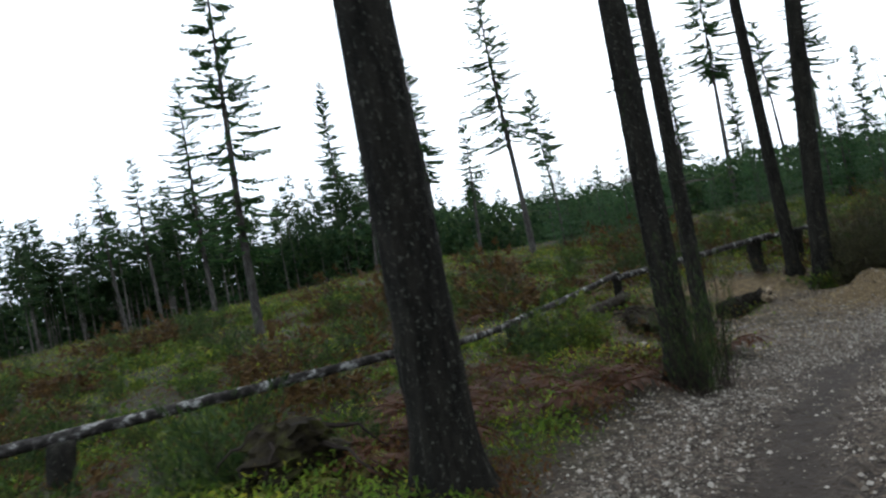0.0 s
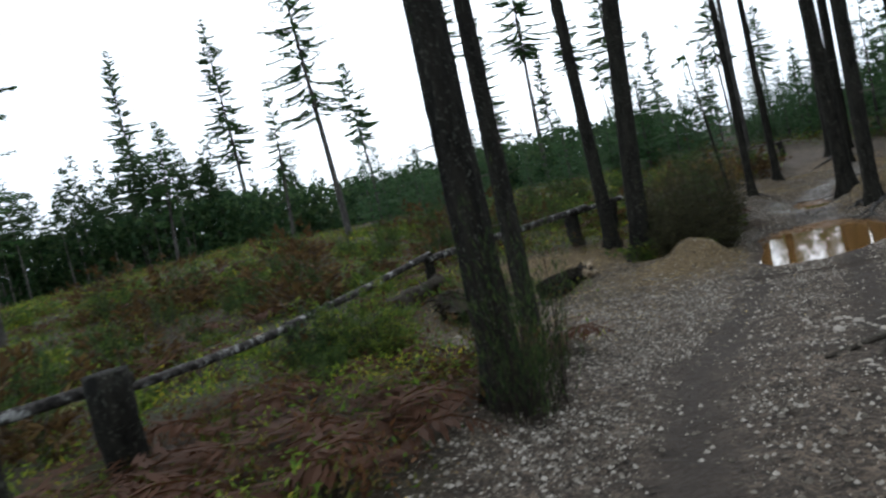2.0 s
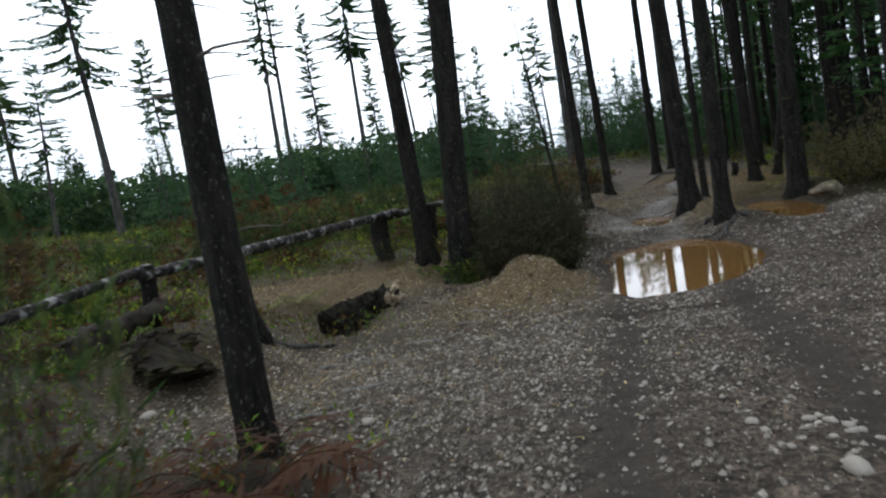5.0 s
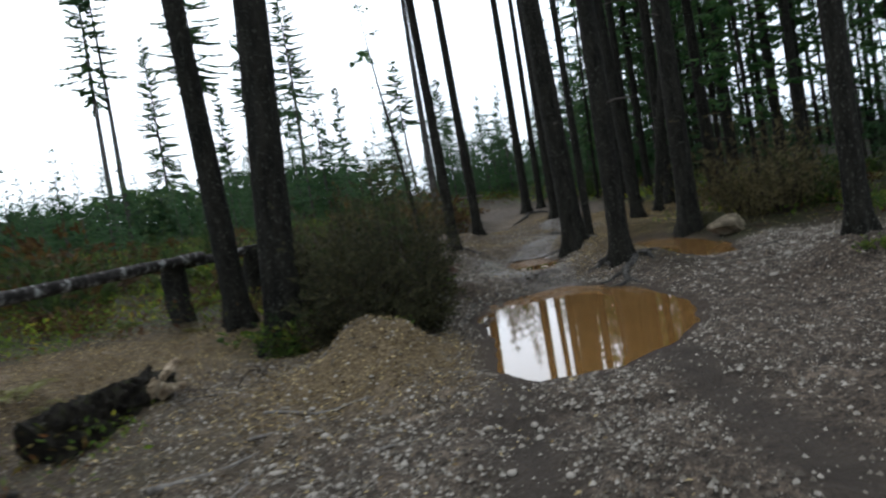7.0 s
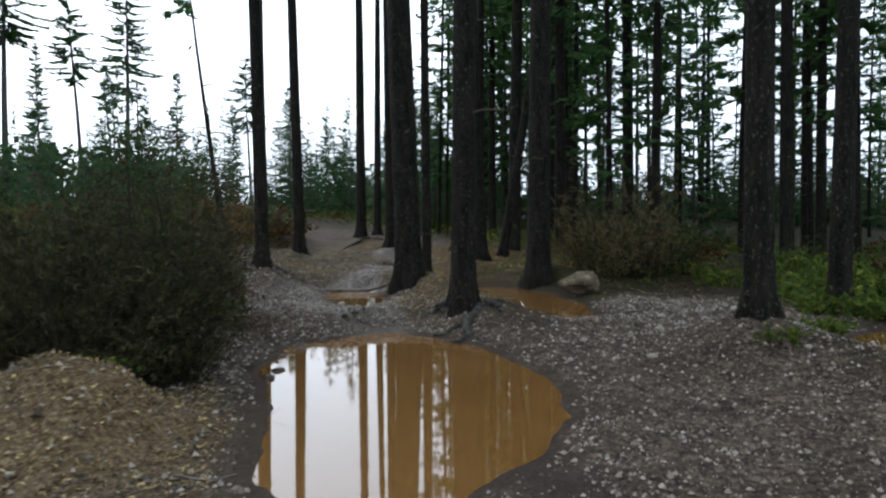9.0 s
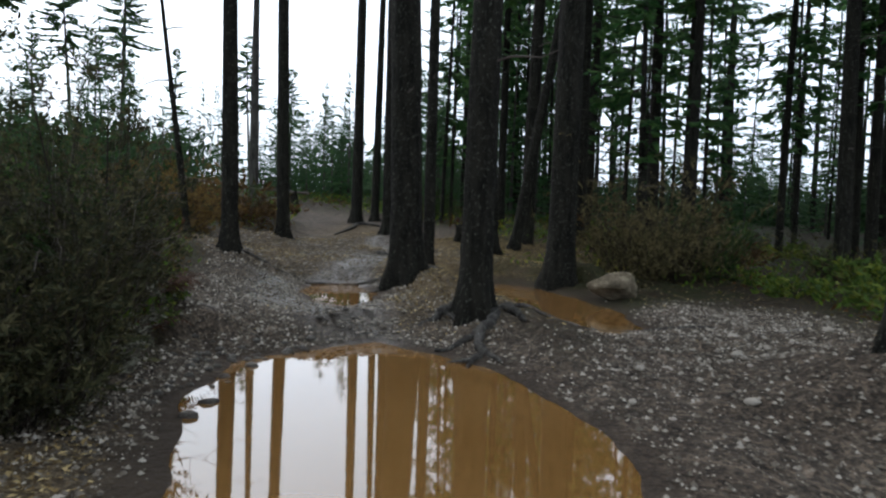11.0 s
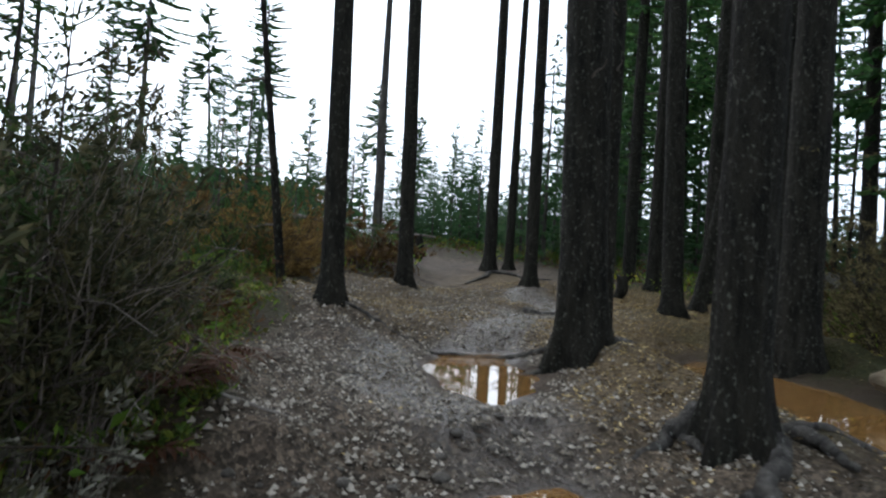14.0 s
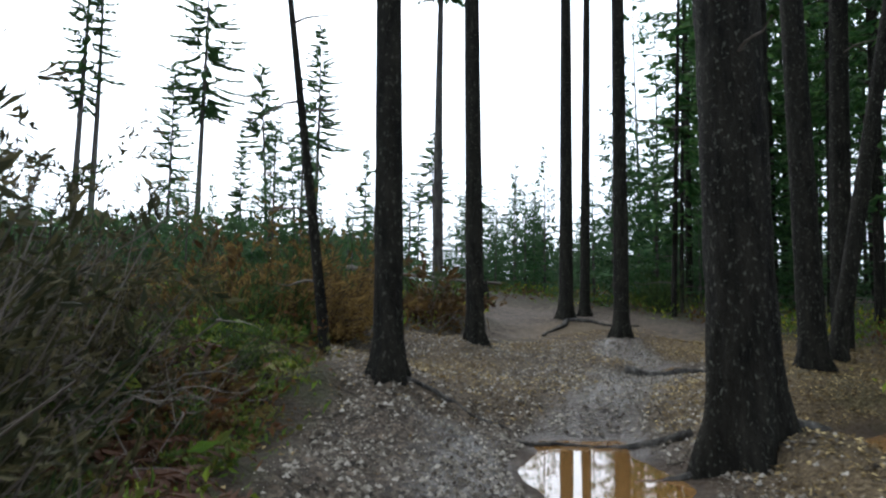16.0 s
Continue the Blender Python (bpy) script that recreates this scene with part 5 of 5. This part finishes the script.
V = np.stack([loc[..., 0] * ca[:, None] - loc[..., 1] * sa[:, None] + px[:n, None], loc[..., 0] * sa[:, None] + loc[..., 1] * ca[:, None] + py[:n, None], loc[..., 2] + hh[:n, None] + 0.012], -1)
bb = Build()
bb.v, bb.n = [V.reshape(-1, 3)], n * 5
bb.f = [(a + 5 * i, c + 5 * i, e + 5 * i) for i in range(n) for a, c, e in oct_f]
tagged(part("gravel", bb, STONE), "loose pale gravel scattered over the track", "gravel", "", "stuff")

N = 360000
px, py = rng.uniform(0, 27, N), rng.uniform(6, 27, N)
hh, ba, we, ch = land(px, py)
keep = rng.rand(N) < np.clip(ch * 1.6 + 0.08 * (1 - ba), 0, 1) * (we < 0.5)
px, py, hh = px[keep], py[keep], hh[keep]
bb = Build()
n = min(len(px), 80000)
a = rng.uniform(0, 6.28, n)
dv = np.column_stack([np.cos(a), np.sin(a), rng.uniform(-0.2, 0.5, n)])
sv = np.column_stack([-np.sin(a), np.cos(a), rng.uniform(-0.4, 0.4, n)])
bb.blades(np.column_stack([px[:n], py[:n], hh[:n] + 0.012]), dv, sv, rng.uniform(0.02, 0.062, n), rng.uniform(0.009, 0.03, n))
tagged(part("leaf_litter", bb, CHIP), "fallen tan leaves and bark chips", "leaf litter", "", "stuff")

# low plants that cover the floor of the clearing


def cover_mat():
    """Low plants in drifts of rust, green and yellow."""
    m, n, l, b = node_mat("ground_cover")
    geo = n.new("ShaderNodeNewGeometry")
    drift = tex_noise(n, l, 0.55, 3.0, 0.65)
    r0 = ramp(n, [(0.38, (0, 0, 0)), (0.62, (1, 1, 1))])
    l.new(drift.outputs[0], r0.inputs[0])
    mx = n.new("ShaderNodeMix")
    mx.inputs[0].default_value = 0.38
    l.new(r0.outputs[0], mx.inputs[2])
    l.new(geo.outputs["Random Per Island"], mx.inputs[3])
    r = ramp(n, [(0.06, (0.045, 0.016, 0.008)), (0.24, (0.105, 0.048, 0.018)), (0.38, (0.075, 0.065, 0.018)), (0.54, (0.06, 0.115, 0.014)), (0.76, (0.15, 0.21, 0.022)), (0.95, (0.34, 0.28, 0.03))])
    l.new(mx.outputs[0], r.inputs[0])
    l.new(r.outputs[0], b.inputs["Base Color"])
    b.inputs["Roughness"].default_value = 0.7
    tr = n.new("ShaderNodeBsdfTranslucent")
    l.new(r.outputs[0], tr.inputs["Color"])
    ms = n.new("ShaderNodeMixShader")
    ms.inputs[0].default_value = 0.35
    l.new(b.outputs[0], ms.inputs[1])
    l.new(tr.outputs[0], ms.inputs[2])
    l.new(ms.outputs[0], n["Material Output"].inputs["Surface"])
    return m


COVER = cover_mat()
rng = np.random.RandomState(45)
bb = Build()
for x0, y0, N, sz in ((-0.5, 2.0, 150000, 0.8), (10.0, 15.0, 60000, 0.8), (24.0, 12.0, 22000, 1.0), (12.0, 17.0, 26000, 0.62)):
    az, dd = np.radians(rng.uniform(-60, 60, N)) if x0 < 20 else rng.uniform(0, 6.283, N), 2.5 + 52 * rng.rand(N) ** 1.7
    if x0 > 20:
        dd = 14 * np.sqrt(rng.rand(N))
    px, py = x0 + dd * np.sin(az), y0 + dd * np.cos(az)
    hh, ba, we, ch = land(px, py)
    keep = (ba < 0.3 + 0.3 * rng.rand(N)) & (we < 0.1) & ((np.abs(px - 18.6) > 2.8) | (np.abs(py - 16.9) > 2.7)) & (ch < 0.3 + 0.15 * rng.rand(N)) & (wavy(px, py, 0.9, 17) + 0.6 * wavy(px, py, 3.1, 18) > rng.uniform(-1.3, 0.2, N))
    px, py, hh, dd = px[keep], py[keep], hh[keep], dd[keep]
    n = len(px)
    k = np.minimum(2.2, 0.7 + dd / 22) * sz if x0 < 20 else np.full(n, 0.8)
    d = rng.uniform(-1, 1, (n, 3)) + np.array([0, 0, 0.7])
    hi = rng.rand(n) ** 1.5 * 0.32 * (1 + 0.6 * wavy(px, py, 1.4, 19))
    bb.blades(np.column_stack([px, py, hh + np.maximum(hi, 0)]), d, np.cross(d, rng.uniform(-1, 1, (n, 3))), rng.uniform(0.035, 0.13, n) * k, rng.uniform(0.012, 0.045, n) * k)
tagged(part("ground_plants", bb, COVER), "mixed green, yellow and rusty low plants of the clearing", "undergrowth", "", "stuff")

# leafy shrubs round the feet of the two firs by the gravel
for x, y, k in [(16.0, 12.5, 0.55), (18.4, 12.7, 0.9), (19.3, 12.9, 1.2), (18.6, 12.2, 0.9), (20.5, 13.4, 1.2), (21.5, 14.6, 1.1), (23.0, 15.4, 0.9), (20.9, 12.2, 1.2), (15.2, 12.7, 0.4)]:
    copy_thing(kinds[1], Matrix.Translation((x, y, ground_z(x, y) - 0.03)) @ Matrix.Rotation(x * 7, 4, "Z") @ Matrix.Scale(k, 4))

# plants along the left edge of the track
for j, x, y, k in [(2, 13.45, 19.2, 0.7), (2, 13.65, 19.6, 0.6), (2, 13.25, 18.95, 0.5), (2, 13.9, 20.35, 0.6), (2, 14.0, 20.9, 0.55), (1, 13.1, 18.7, 0.4), (1, 13.4, 18.95, 0.3), (1, 13.0, 18.9, 0.45), (0, 13.2, 19.3, 0.5), (1, 13.85, 19.8, 0.35), (1, 14.2, 20.5, 0.4), (1, 14.5, 20.9, 0.35), (0, 14.2, 21.0, 0.5), (5, 14.4, 21.3, 0.6),
                   (1, 14.8, 21.5, 0.4), (3, 15.0, 21.7, 0.45), (1, 15.2, 22.1, 0.5), (3, 15.6, 22.3, 0.5), (1, 15.9, 22.7, 0.5), (0, 15.4, 22.6, 0.6), (5, 14.9, 22.2, 0.8), (1, 15.5, 23.4, 0.8), (0, 15.2, 23.6, 0.8), (1, 16.1, 23.6, 0.6), (2, 13.4, 20.6, 0.7), (4, 14.6, 22.0, 0.7),
                   (2, 13.3, 19.5, 0.8), (2, 13.0, 19.0, 0.75), (2, 13.6, 20.1, 0.65), (2, 12.7, 19.3, 0.8), (1, 13.2, 19.2, 0.35), (1, 12.8, 18.9, 0.4), (0, 12.9, 19.6, 0.6), (1, 13.5, 20.4, 0.4), (0, 13.7, 21.0, 0.7), (4, 14.3, 21.5, 0.6), (1, 14.9, 22.0, 0.5), (3, 14.7, 21.6, 0.5), (3, 15.3, 22.5, 0.8), (1, 15.3, 23.2, 0.8), (3, 15.6, 23.0, 0.7), (5, 14.5, 22.3, 0.9), (0, 15.9, 24.0, 0.9), (1, 14.6, 23.3, 0.8), (0, 13.9, 22.4, 0.8), (1, 13.6, 23.0, 0.8),
                   (3, -1.6, 5.5, 0.75), (3, -2.4, 5.4, 0.8), (3, -2.0, 5.35, 0.6), (3, -1.6, 6.1, 0.6), (3, -2.5, 6.1, 0.6), (5, -2.9, 5.6, 0.6), (5, -1.2, 6.2, 0.5), (5, -3.3, 6.4, 0.7), (5, -1.9, 4.9, 0.5), (2, 12.9, 18.5, 0.45), (1, 12.5, 18.6, 0.5), (1, 10.3, 16.5, 0.4), (3, 7.2, 18.6, 0.8), (3, 6.7, 19.0, 0.9), (3, 5.9, 18.6, 0.7)]:
    copy_thing(kinds[j], Matrix.Translation((x, y, ground_z(x, y) - 0.03)) @ Matrix.Rotation(x * 7, 4, "Z") @ Matrix.Scale(k, 4))

# dry pale sprigs hanging over the edge of the puddle
PALE = leaf_mat("dry_pale_leaves", (0.055, 0.052, 0.036), (0.125, 0.118, 0.086), (0.24, 0.23, 0.18), 0.8, 0.2)
for x, y, k in [(11.45, 17.3, 5), (12.5, 18.2, 8), (12.2, 17.95, 7)]:
    ob = shrub("dry_sprig", "drooping dry pale grey-green sprigs at the edge of the puddle", "shrub", 0.8, 0.45, 36, 34, 950 + k, TWIG, PALE, 0.045, 0.018, 0.1, 0.003, 0.9)
    ob.matrix_world = Matrix.Translation((x, y, ground_z(x, y)))
